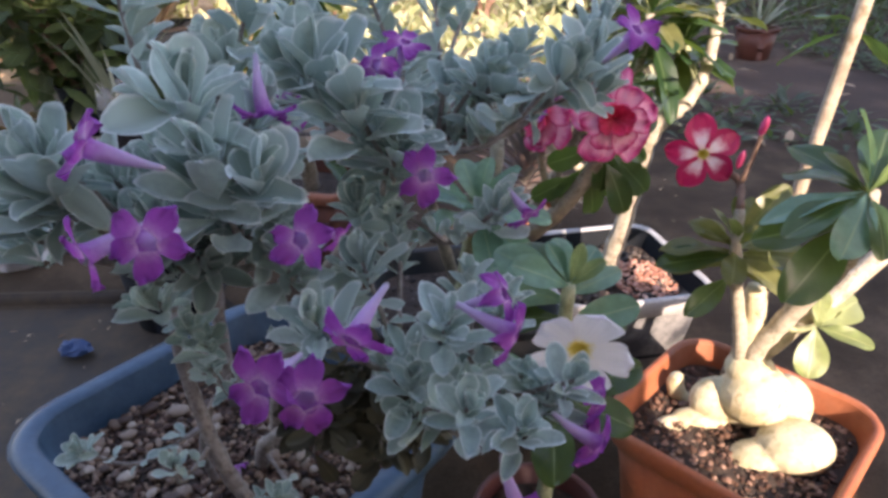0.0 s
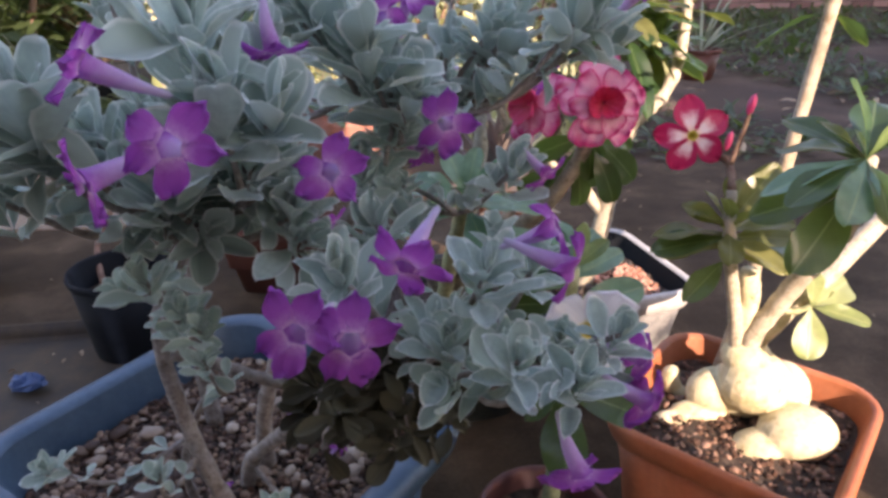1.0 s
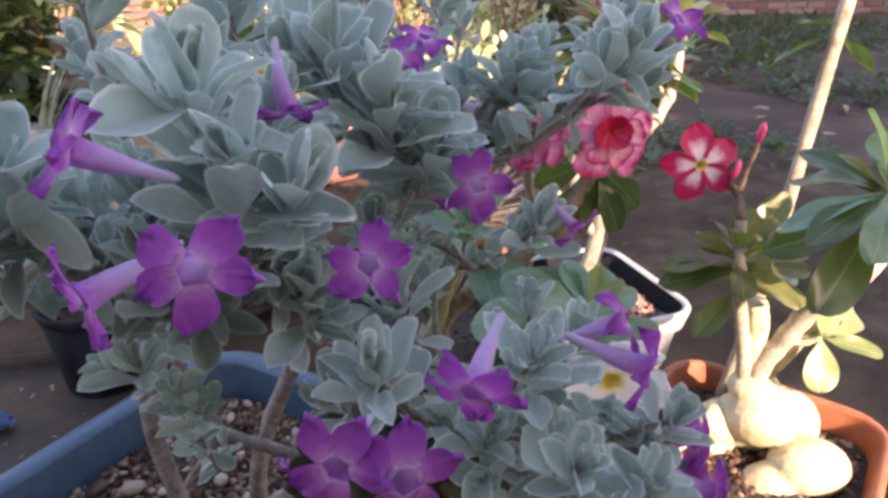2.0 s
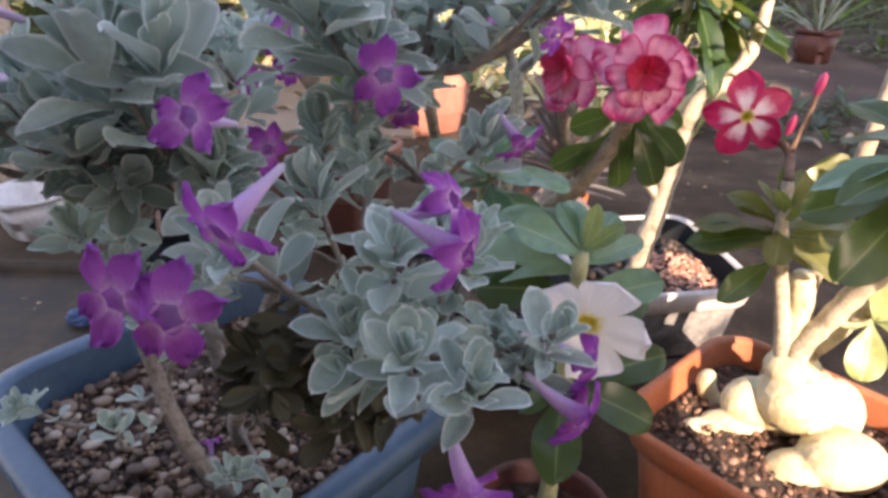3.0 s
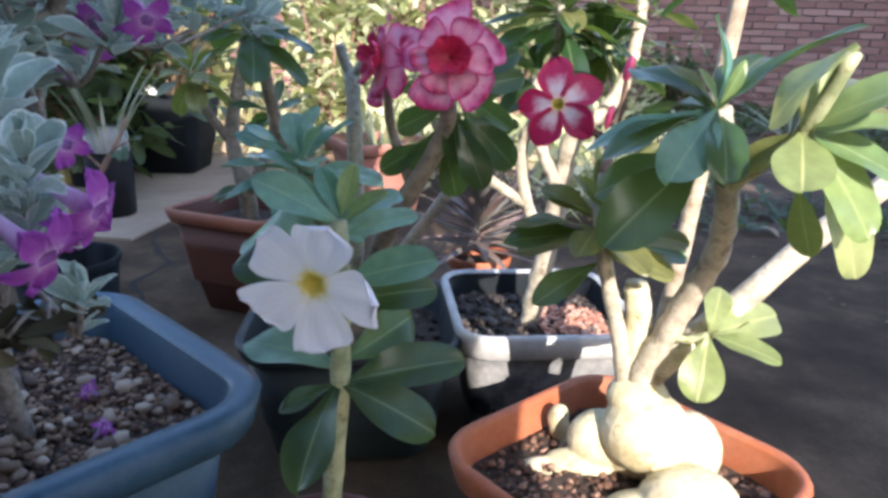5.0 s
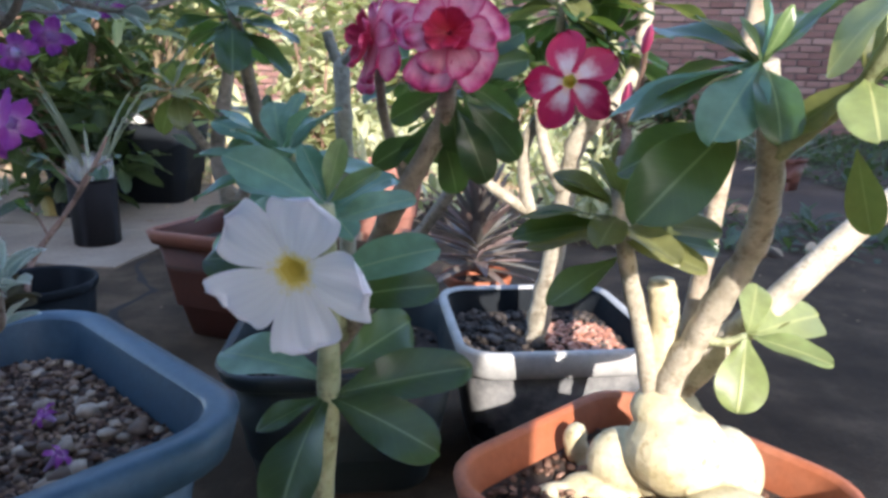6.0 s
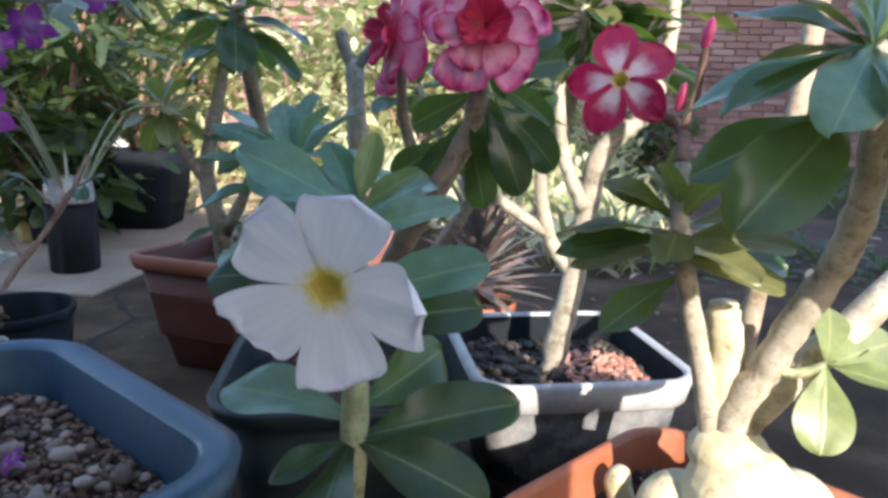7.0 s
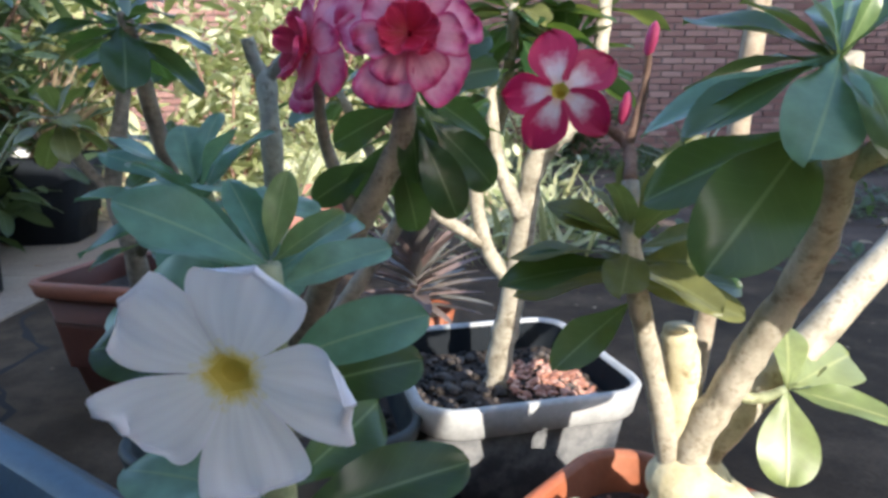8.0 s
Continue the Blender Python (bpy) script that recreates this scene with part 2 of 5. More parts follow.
# Brown pot's rim: the same brown, lightened for the light that catches it.
M["lit_brown_rim"] = plastic("lit_brown_rim", (0.24, 0.085, 0.05), (0.34, 0.16, 0.10), 0.5)
M["maroon_plastic"] = plastic("maroon_plastic", (0.11, 0.036, 0.032), (0.19, 0.09, 0.08), 0.45)
M["pale_terracotta"] = plastic("pale_terracotta", (0.32, 0.130, 0.095), (0.42, 0.26, 0.21), 0.7)
M["black_plastic"] = plastic("black_plastic", (0.007, 0.010, 0.014), (0.022, 0.028, 0.034), 0.72, amount=0.3)
M["green_plastic"] = plastic("green_plastic", (0.008, 0.015, 0.019), (0.045, 0.065, 0.070), 0.45, amount=0.35)
M["white_plastic"] = plastic("white_plastic", (0.72, 0.71, 0.69), (0.40, 0.38, 0.35), 0.5, 22.0, 0.6)
# Square pot: pale patches and pale rim are sunlight put into the colour.
M["sunpatch_plastic"] = plastic("sunpatch_plastic", (0.042, 0.044, 0.050), (0.38, 0.37, 0.355), 0.55, 16.0, 0.65)
M["sunlit_rim_plastic"] = plastic("sunlit_rim_plastic", (0.46, 0.46, 0.45), (0.24, 0.235, 0.23), 0.5, 22.0, 0.6)
M["yellow_plastic"] = plastic("yellow_plastic", (0.55, 0.45, 0.16), (0.62, 0.55, 0.30), 0.5)
M["wet_plastic"] = plastic("wet_plastic", (0.032, 0.021, 0.011), (0.12, 0.080, 0.042), 0.65, 9.0, 0.9)
M["blue_scrap"] = plastic("blue_scrap", (0.02, 0.06, 0.16), (0.10, 0.20, 0.40), 0.35)
M["clear_plastic"] = plastic("clear_plastic", (0.42, 0.43, 0.40), (0.55, 0.53, 0.48), 0.25)
bsdf(M["clear_plastic"]).inputs["Alpha"].default_value = 0.38
M["bag_plastic"] = plastic("bag_plastic", (0.008, 0.007, 0.008), (0.022, 0.020, 0.020), 0.75, amount=0.3)
for k in ("black_plastic", "bag_plastic"):
    bsdf(M[k]).inputs["Specular IOR Level"].default_value = 0.25
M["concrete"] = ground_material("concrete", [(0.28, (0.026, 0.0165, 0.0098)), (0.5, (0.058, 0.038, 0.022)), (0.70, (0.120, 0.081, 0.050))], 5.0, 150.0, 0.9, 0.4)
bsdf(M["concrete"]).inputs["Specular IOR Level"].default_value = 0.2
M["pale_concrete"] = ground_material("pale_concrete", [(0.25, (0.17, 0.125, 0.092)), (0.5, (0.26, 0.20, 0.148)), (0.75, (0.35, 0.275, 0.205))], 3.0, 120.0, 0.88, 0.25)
# Garden ground twice: dark for the shaded part, pale with sunlight in the colour.
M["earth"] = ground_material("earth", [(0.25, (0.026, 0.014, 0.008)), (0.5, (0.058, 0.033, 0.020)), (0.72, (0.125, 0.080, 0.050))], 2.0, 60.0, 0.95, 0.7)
M["sunlit_earth"] = ground_material("sunlit_earth", [(0.3, (0.26, 0.155, 0.09)), (0.5, (0.50, 0.36, 0.23)), (0.7, (0.64, 0.52, 0.37))], 3.0, 60.0, 0.95, 0.7)
M["soil"] = ground_material("soil", [(0.3, (0.028, 0.020, 0.016)), (0.6, (0.075, 0.052, 0.040)), (0.8, (0.15, 0.11, 0.08))], 90.0, 420.0, 0.95, 0.9)
M["dark_crack"] = material("dark_crack", (0.015, 0.012, 0.01), 0.95)
M["plaster"] = ground_material("plaster", [(0.3, (0.26, 0.21, 0.17)), (0.7, (0.36, 0.30, 0.25))], 1.2, 60.0, 0.9, 0.2)
M["mortar"] = ground_material("mortar", [(0.3, (0.105, 0.080, 0.070)), (0.7, (0.18, 0.140, 0.125))], 6.0, 90.0, 0.95, 0.4)


def scattered(name, a, b, c, rough, joined=True):
    m = material(name, a, rough)
    r = island_of(m) if joined else random_of(m)
    base = ramped(m, r, [(0.0, a), (0.5, b), (1.0, c)])
    tone = ramped(m, noise_of(m, 300.0, 3.0, world_space=True), [(0.35, (0.8, 0.8, 0.8)), (0.7, (1.1, 1.1, 1.1))])
    join(m, mixed(m, 0.8, base, tone, "MULTIPLY"), bsdf(m).inputs["Base Color"])
    return m


M["gravel"] = scattered("gravel", (0.020, 0.009, 0.006), (0.105, 0.048, 0.028), (0.36, 0.235, 0.155), 0.75)
M["bark_bits"] = scattered("bark_bits", (0.030, 0.014, 0.009), (0.12, 0.058, 0.036), (0.36, 0.22, 0.16), 0.85)
M["pebble"] = scattered("pebble", (0.07, 0.038, 0.026), (0.21, 0.135, 0.090), (0.50, 0.40, 0.31), 0.65, False)
M["chips"] = scattered("chips", (0.25, 0.095, 0.060), (0.46, 0.21, 0.14), (0.64, 0.40, 0.30), 0.85)
M["char"] = scattered("char", (0.010, 0.008, 0.007), (0.035, 0.027, 0.022), (0.15, 0.12, 0.10), 0.85)
M["brick"] = scattered("brick", (0.18, 0.088, 0.076), (0.25, 0.135, 0.115), (0.32, 0.196, 0.168), 0.9, False)
M["brick_rest"] = scattered("brick_rest", (0.18, 0.088, 0.076), (0.25, 0.135, 0.115), (0.32, 0.196, 0.168), 0.9)
M["egg"] = ground_material("egg", [(0.3, (0.68, 0.66, 0.62)), (0.7, (0.78, 0.77, 0.74))], 40.0, 200.0, 0.5, 0.1)

# ---- building helpers ----
PLACE = {}
rng = random.Random(7)


def mesh_of(name, bm, mat, smooth=True):
    me = bpy.data.meshes.new(name)
    bm.to_mesh(me)
    bm.free()
    me.materials.append(mat)
    if smooth:
        me.polygons.foreach_set("use_smooth", [True] * len(me.polygons))
    return me


def raw_mesh(name, verts, faces, mat, uvs=None, smooth=True):
    me = bpy.data.meshes.new(name)
    me.from_pydata(verts, [], faces)
    if uvs is not None:
        layer = me.uv_layers.new(name="uv")
        loops = np.empty(len(me.loops), dtype=np.int32)
        me.loops.foreach_get("vertex_index", loops)
        layer.data.foreach_set("uv", np.asarray(uvs, dtype=np.float32)[loops].ravel())
    me.materials.append(mat)
    if smooth:
        me.polygons.foreach_set("use_smooth", [True] * len(me.polygons))
    me.update()
    return me


def thing(name, label, category, at=(0, 0, 0), turn=0.0, group="", kind=""):
    ob = new(name)
    ob.empty_display_size = 0.02
    m = pose(*at, 0, 0, turn)
    ob.matrix_basis = m
    PLACE[ob] = m
    return tagged(ob, label, category, group, kind)


def solid(name, me, label, category, m=None, kind="", group=""):
    ob = new(name, me)
    m = m or Matrix()
    ob.matrix_basis = m
    PLACE[ob] = m
    return tagged(ob, label, category, group, kind)


def part(name, me, parent, label="", m=None, kind=""):
    """A mesh under a thing or a part; m is its pose in the world."""
    ob = new(name, me)
    m = m or Matrix()
    ob.parent = parent
    ob.matrix_basis = PLACE[parent].inverted() @ m
    PLACE[ob] = m
    return tagged(ob, label, kind=kind)


def curve_points(pts, n):
    """Catmull-Rom points through pts."""
    p = [Vector(q) for q in pts]
    p = [p[0] * 2 - p[1]] + p + [p[-1] * 2 - p[-2]]
    out = []
    for i in range(1, len(p) - 2):
        for k in range(n):
            t = k / n
            a, b, c, d = p[i - 1], p[i], p[i + 1], p[i + 2]
            out.append(0.5 * (2 * b + (c - a) * t + (2 * a - 5 * b + 4 * c - d) * t * t + (3 * b - a - 3 * c + d) * t ** 3))
    out.append(p[-2].copy())
    return out


def tube_data(pts, r0, r1, sides=8, steps=5, knobs=0.06, taper=1.0):
    c = curve_points(pts, steps)
    verts, faces, uvs = [], [], []
    ref = Vector((0.31, 0.87, 0.2)).normalized()
    for i, p in enumerate(c):
        d = (c[min(i + 1, len(c) - 1)] - c[max(i - 1, 0)]).normalized()
        a = d.cross(ref).normalized()
        b = d.cross(a)
        f = i / (len(c) - 1)
        r = (r0 + (r1 - r0) * f ** taper) * (1 + knobs * math.sin(i * 2.4) + knobs * rng.uniform(-1, 1))
        for k in range(sides):
            w = 2 * math.pi * k / sides
            verts.append(p + (a * math.cos(w) + b * math.sin(w)) * r)
            uvs.append((k / sides, f))
    for i in range(len(c) - 1):
        for k in range(sides):
            q = (k + 1) % sides
            faces.append((i * sides + k, i * sides + q, (i + 1) * sides + q, (i + 1) * sides + k))
    faces.append(tuple(range(sides))[::-1])
    faces.append(tuple((len(c) - 1) * sides + k for k in range(sides)))
    return verts, faces, uvs


def tube(name, pts, r0, r1, mat, sides=8, steps=5, knobs=0.06):
    v, f, u = tube_data(pts, r0, r1, sides, steps, knobs)
    return raw_mesh(name, v, f, mat, u)


def leaf_data(width, fat, tip, fold, droop, wave=0.0, rows=10, cols=4, ruffle=0.0, base=0.03):
    """A leaf of length 1 along y, its face up. fat: where it is widest."""
    verts, faces, uvs = [], [], []
    for i in range(rows + 1):
        s = 1 - (1 - i / rows) ** 1.6
        grow = base + (1 - base) * math.sin(math.pi / 2 * min(1.0, s / fat)) ** 1.25
        end = 1.0 if s <= fat else max(0.0, 1 - ((s - fat) / (1 - fat)) ** tip) ** 0.5
        w = width * max(grow * end, 0.02)
        for j in range(cols + 1):
            x = 2 * j / cols - 1
            z = abs(x) * w * fold - droop * s * s + wave * math.sin(s * 9 + x * 2) * abs(x)
            z += ruffle * math.sin(x * 7 + s * 3) * s * s
            verts.append((x * w, s + (ruffle * 0.5 * math.sin(x * 9) * s ** 3), z))
            uvs.append((j / cols, s))
    n = cols + 1
    for i in range(rows):
        for j in range(cols):
            faces.append((i * n + j, i * n + j + 1, (i + 1) * n + j + 1, (i + 1) * n + j))
    return verts, faces, uvs


def aim(p, d, up, size=1.0, roll=0.0):
    """The pose of a leaf at p that grows along d with its face towards up."""
    y = Vector(d).normalized()
    z = Vector(up)
    z = z - y * z.dot(y)
    if z.length < 1e-4:
        z = y.orthogonal()
    z.normalize()
    x = y.cross(z)
    m = Matrix((x, y, z)).transposed().to_4x4()
    return Matrix.Translation(p) @ m @ Matrix.Rotation(roll, 4, "Y") @ Matrix.Scale(size, 4)


class Pile:
    """Collects many small pieces into one mesh."""

    def __init__(self):
        self.v, self.f, self.u = [], [], []

    def add(self, data, m):
        verts, faces, uvs = data
        n = len(self.v)
        self.v += [tuple(m @ Vector(q)) for q in verts]
        self.f += [tuple(n + i for i in q) for q in faces]
        self.u += uvs if uvs else [(0.5, 0.5)] * len(verts)

    def mesh(self, name, mat, smooth=True):
        return raw_mesh(name, self.v, self.f, mat, self.u, smooth)


def sphere_data(seg=8, rings=5, rough=0.0, seed=0):
    r = random.Random(seed)
    verts, faces = [(0, 0, -1)], []
    for i in range(1, rings):
        a = math.pi * i / rings
        for k in range(seg):
            w = 2 * math.pi * k / seg
            q = 1 + r.uniform(-rough, rough)
            verts.append((math.sin(a) * math.cos(w) * q, math.sin(a) * math.sin(w) * q, -math.cos(a) * q))
    verts.append((0, 0, 1))
    for k in range(seg):
        faces.append((0, 1 + (k + 1) % seg, 1 + k))
        faces.append((len(verts) - 1, len(verts) - 1 - seg + k, len(verts) - 1 - seg + (k + 1) % seg))
    for i in range(rings - 2):
        for k in range(seg):
            a, b = 1 + i * seg + k, 1 + i * seg + (k + 1) % seg
            faces.append((a, b, b + seg, a + seg))
    return verts, faces, None


def outline(half_x, half_y, radius, n=6):
    """A rounded rectangle, or a circle where radius is the half size."""
    pts = []
    for cx, cy, a0 in ((1, 1, 0), (-1, 1, 90), (-1, -1, 180), (1, -1, 270)):
        for k in range(n + 1):
            a = radians(a0 + 90 * k / n)
            pts.append((cx * (half_x - radius) + radius * math.cos(a), cy * (half_y - radius) + radius * math.sin(a)))
    return pts


def loft(name, rings, mat, close_ends=True):
    """rings: half_x, half_y, radius, z."""
    verts, faces = [], []
    n = 0
    for hx, hy, r, z in rings:
        ring = outline(hx, hy, r)
        n = len(ring)
        verts += [(x, y, z) for x, y in ring]
    for i in range(len(rings) - 1):
        for k in range(n):
            q = (k + 1) % n
            faces.append((i * n + k, i * n + q, (i + 1) * n + q, (i + 1) * n + k))
    if close_ends:
        faces.append(tuple(range(n))[::-1])
        faces.append(tuple((len(rings) - 1) * n + k for k in range(n)))
    return raw_mesh(name, verts, faces, mat)


def pot_rings(hx, hy, base, height, corner, wall, lip, lip_drop, floor_z):
    """The section of a pot with a rolled lip: outside from the foot up, over the lip, and down inside to its floor."""
    def ring(f, z, grow=0.0):
        k = base + (1 - base) * f
        x, y = hx * k + grow, hy * k + grow
        return x, y, min(corner * k + grow, x, y) if corner < hx * 0.98 else min(x, y), z
    f1 = 1 - lip_drop / height
    return [
        ring(0.0, 0.0, -0.004), ring(0.01, 0.004), ring(f1 * 0.5, height * f1 * 0.5), ring(f1, height - lip_drop, -lip * 0.2),
        ring(f1, height - lip_drop, lip * 0.75), ring(f1, height - lip_drop + 0.002, lip), ring(1.0, height - 0.004, lip), ring(1.0, height, lip * 0.55),
        ring(1.0, height, -wall * 0.4), ring(1.0, height - 0.004, -wall), ring(f1, height - lip_drop, -wall * 1.15), ring(0.3 + 0.7 * floor_z / height, floor_z, -wall * 1.2),
    ]


def pot(name, label, at, turn, hx, hy, base, height, corner, mat, wall=0.004, lip=0.008, lip_drop=0.022, fill=None, group="", lip_mat="", inner_mat="", lip_label=""):
    """A plant pot: wall and rim in one shell."""
    fill = fill if fill is not None else height * 0.85
    t = thing(name, label, "plant pot", at, turn, group)
    rings = pot_rings(hx, hy, base, height, corner, wall, lip, lip_drop, height * 0.3)
    part("pot_body", loft("pot_body", rings[:4] + [rings[3]], M[mat], False), t, m=PLACE[t])
    part("rim", loft("rim", rings[3:10], M[lip_mat or mat], False), t, lip_label, m=PLACE[t])
    part("inner_wall", loft("inner_wall", rings[9:], M[inner_mat or mat], False), t, m=PLACE[t])
    foot = outline(*rings[0][:3])
    part("pot_base", raw_mesh("pot_base", [(x, y, 0.0) for x, y in foot] + [(x, y, 0.004) for x, y in foot], [tuple(range(len(foot))), tuple(range(len(foot), 2 * len(foot)))], M[mat]), t, m=PLACE[t])
    return t


def inside(hx, hy, corner):
    """A random place in a rounded rectangle."""
    while True:
        x, y = rng.uniform(-hx, hx), rng.uniform(-hy, hy)
        dx, dy = max(0, abs(x) - (hx - corner)), max(0, abs(y) - (hy - corner))
        if dx * dx + dy * dy < corner * corner:
            return x, y


def soil_bed(name, label, at, turn, hx, hy, corner, z, mat="soil", uneven=0.006):
    """The uneven top of the earth in a pot."""
    m = pose(*at, 0, 0, turn)
    ring = outline(hx, hy, min(corner, hx, hy))
    verts, faces = [(0, 0, z)], []
    n = len(ring)
    steps = 10
    for i in range(1, steps + 1):
        for x, y in ring:
            f = i / steps
            q = noise.noise(Vector((x * f * 40 + at[0] * 9, y * f * 40, z * 7)))
            verts.append((x * f, y * f, z + uneven * q * (1 if i < steps else 0.3)))
    for k in range(n):
        faces.append((0, 1 + k, 1 + (k + 1) % n))
        for i in range(steps - 1):
            a, b = 1 + i * n + k, 1 + i * n + (k + 1) % n
            faces.append((a, a + n, b + n, b))
    verts += [(x * 0.97, y * 0.97, z - 0.03) for x, y in ring]
    faces.append(tuple(len(verts) - n + k for k in range(n)))
    return solid(name, raw_mesh(name, verts, faces, M[mat]), label, "soil", m, kind="stuff")


STONES = [sphere_data(7, 5, 0.16, k) for k in range(5)]


def stones(name, label, category, at, turn, hx, hy, corner, z, count, r0, r1, mat, flat=0.65):
    pile = Pile()
    m = pose(*at, 0, 0, turn)
    for k in range(count):
        x, y = inside(hx, hy, corner)
        r = rng.uniform(r0, r1) * rng.choice((0.6, 0.8, 1.0, 1.0, 1.25))
        q = m @ pose(x, y, z + r * 0.25, rng.uniform(-30, 30), rng.uniform(-30, 30), rng.uniform(0, 360))
        pile.add(STONES[k % 5], q @ Matrix.Diagonal((r * rng.uniform(0.8, 1.3), r, r * flat, 1)))
    return solid(name, pile.mesh(name, M[mat]), label, category, kind="stuff")

# ---- ground, paving and walls ----


def box(name, x0, x1, y0, y1, z0, z1, mat, bevel=0.004):
    bm = bmesh.new()
    bmesh.ops.create_cube(bm, size=1)
    for v in bm.verts:
        v.co = Vector((x0 + (v.co.x + 0.5) * (x1 - x0), y0 + (v.co.y + 0.5) * (y1 - y0), z0 + (v.co.z + 0.5) * (z1 - z0)))
    if bevel:
        bmesh.ops.bevel(bm, geom=bm.edges[:], offset=bevel, segments=2, affect="EDGES", profile=0.5)
    return mesh_of(name, bm, M[mat], False)


def earth_sheet():
    xs = [-400, -60, -20, -9] + [-6 + 0.2 * k for k in range(61)] + [9, 20, 60, 400]
    ys = [-400, -60, -9, -3] + [-2 + 0.2 * k for k in range(55)] + [12, 20, 60, 400]
    verts = [(x, y, -0.035 + (0.03 * noise.noise(Vector((x * 1.3, y * 1.3, 3.1))) + 0.012 * noise.noise(Vector((x * 5, y * 5, 1.7)))) * (1 if y > 2.3 else 0.0)) for y in ys for x in xs]
    n = len(xs)
    faces = [(j * n + i, j * n + i + 1, (j + 1) * n + i + 1, (j + 1) * n + i) for j in range(len(ys) - 1) for i in range(n - 1)]
    return raw_mesh("ground", verts, faces, M["earth"])


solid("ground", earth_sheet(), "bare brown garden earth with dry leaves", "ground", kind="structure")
solid("pavement", box("pavement", -3.2, 2.6, -1.3, 2.12, -0.12, 0.0, "concrete"), "worn brown concrete paving with stains", "pavement", kind="structure")
solid("pavement_pale", box("pavement_pale", -4.0, -0.25, 2.128, 3.05, -0.12, 0.006, "pale_concrete"), "pale concrete strip behind the paving", "pavement", kind="structure")

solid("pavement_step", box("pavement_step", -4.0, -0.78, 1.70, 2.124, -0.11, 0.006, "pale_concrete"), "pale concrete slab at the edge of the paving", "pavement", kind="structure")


def sunlit_bed():
    """Garden earth coloured pale for sunlight between the shrubs, heaped a little in its middle."""
    nx, ny = 44, 60
    verts, faces = [], []
    for j in range(ny + 1):
        for i in range(nx + 1):
            u, v = i / nx, j / ny
            x, y = -2.9 + 3.75 * u + 0.12 * noise.noise(Vector((0.3, v * 9, 2))), 3.1 + 4.85 * v
            edge = min(1.0, 8 * min(u, 1 - u, v, 1 - v))
            verts.append((x, y, -0.06 + 0.075 * edge + 0.03 * noise.noise(Vector((x * 2.4, y * 2.4, 7.7))) * edge))
    n = nx + 1
    faces = [(j * n + i, j * n + i + 1, (j + 1) * n + i + 1, (j + 1) * n + i) for j in range(ny) for i in range(nx)]
    return raw_mesh("sunlit_bed", verts, faces, M["sunlit_earth"])


solid("sunlit_bed", sunlit_bed(), "garden bed earth made pale, sunlight put into its colour", "ground", kind="structure")


def crack_mesh():
    """A jagged opening in the concrete, a thin dark sliver."""
    verts, faces = [], []
    r = random.Random(3)
    x, y = -0.30, 0.92
    for k in range(26):
        w = (0.003 + 0.011 * r.random() ** 2)
        verts += [(x - w, y, 0.0012), (x + w, y, 0.0012)]
        y += 0.035
        x += -0.018 + r.uniform(-0.028, 0.028)
    for k in range(25):
        faces.append((2 * k, 2 * k + 1, 2 * k + 3, 2 * k + 2))
    return raw_mesh("floor_crack", verts, faces, M["dark_crack"], smooth=False)


solid("floor_crack", crack_mesh(), "jagged dark crack in the concrete paving", "crack", kind="structure")

# Added unseen walls behind the viewer: sloping end, sun-strip gap, tall right piece casting shade.
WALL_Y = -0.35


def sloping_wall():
    """An added shade caster: a wall whose open end leans over towards its top."""
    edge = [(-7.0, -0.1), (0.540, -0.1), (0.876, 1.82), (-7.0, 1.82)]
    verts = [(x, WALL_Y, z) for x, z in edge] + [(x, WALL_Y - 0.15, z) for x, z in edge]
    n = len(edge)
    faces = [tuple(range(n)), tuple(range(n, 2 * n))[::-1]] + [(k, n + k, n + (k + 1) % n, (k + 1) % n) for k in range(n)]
    return raw_mesh("shade_wall_sloping", verts, faces, M["plaster"], smooth=False)


solid("shade_wall_sloping", sloping_wall(), "added unseen shade-casting wall with a sloping end", "wall", kind="structure")
solid("shade_wall_right", box("shade_wall_right", 1.05, 3.2, WALL_Y - 0.15, WALL_Y, -0.1, 1.82, "plaster"), "added unseen shade-casting wall right of the sun gap", "wall", kind="structure")
solid("shade_wall_tall", box("shade_wall_tall", 3.2, 14.0, -1.45, -1.3, -0.1, 8.0, "plaster"), "added unseen tall wall that shades the right of the garden", "wall", kind="structure")

# ---- pots ----
TERRA = (0.345, 0.638, 0.0)
pot("terracotta_pot", "square terracotta-orange plastic pot with rounded corners on the paving", TERRA, 47, 0.118, 0.118, 0.72, 0.190, 0.045, "terracotta", lip=0.007, lip_drop=0.030)
soil_bed("potting_soil", "dark gritty potting soil in the terracotta pot", TERRA, 47, 0.108, 0.108, 0.04, 0.158)
stones("soil_gravel", "reddish-brown bark and gravel bits on the potting soil", "gravel", TERRA, 47, 0.103, 0.103, 0.04, 0.159, 950, 0.0018, 0.0046, "bark_bits", 0.45)
stones("soil_pebbles", "small pale pebbles on the potting soil", "gravel", TERRA, 47, 0.100, 0.100, 0.04, 0.159, 60, 0.002, 0.0045, "gravel")

BLUE = (-0.2005, 0.5755, 0.0)
pot("blue_planter", "large square slate-blue plastic planter with a wide rolled rim", BLUE, -35.5, 0.168, 0.159, 0.74, 0.240, 0.052, "blue_plastic", wall=0.006, lip=0.021, lip_drop=0.034)
soil_bed("planter_soil", "dark earth under the gravel of the planter", BLUE, -35.5, 0.153, 0.144, 0.05, 0.196)
stones("planter_gravel", "mixed brown and cream gravel covering the planter", "gravel", BLUE, -35.5, 0.151, 0.142, 0.05, 0.198, 5000, 0.0014, 0.0036, "gravel")


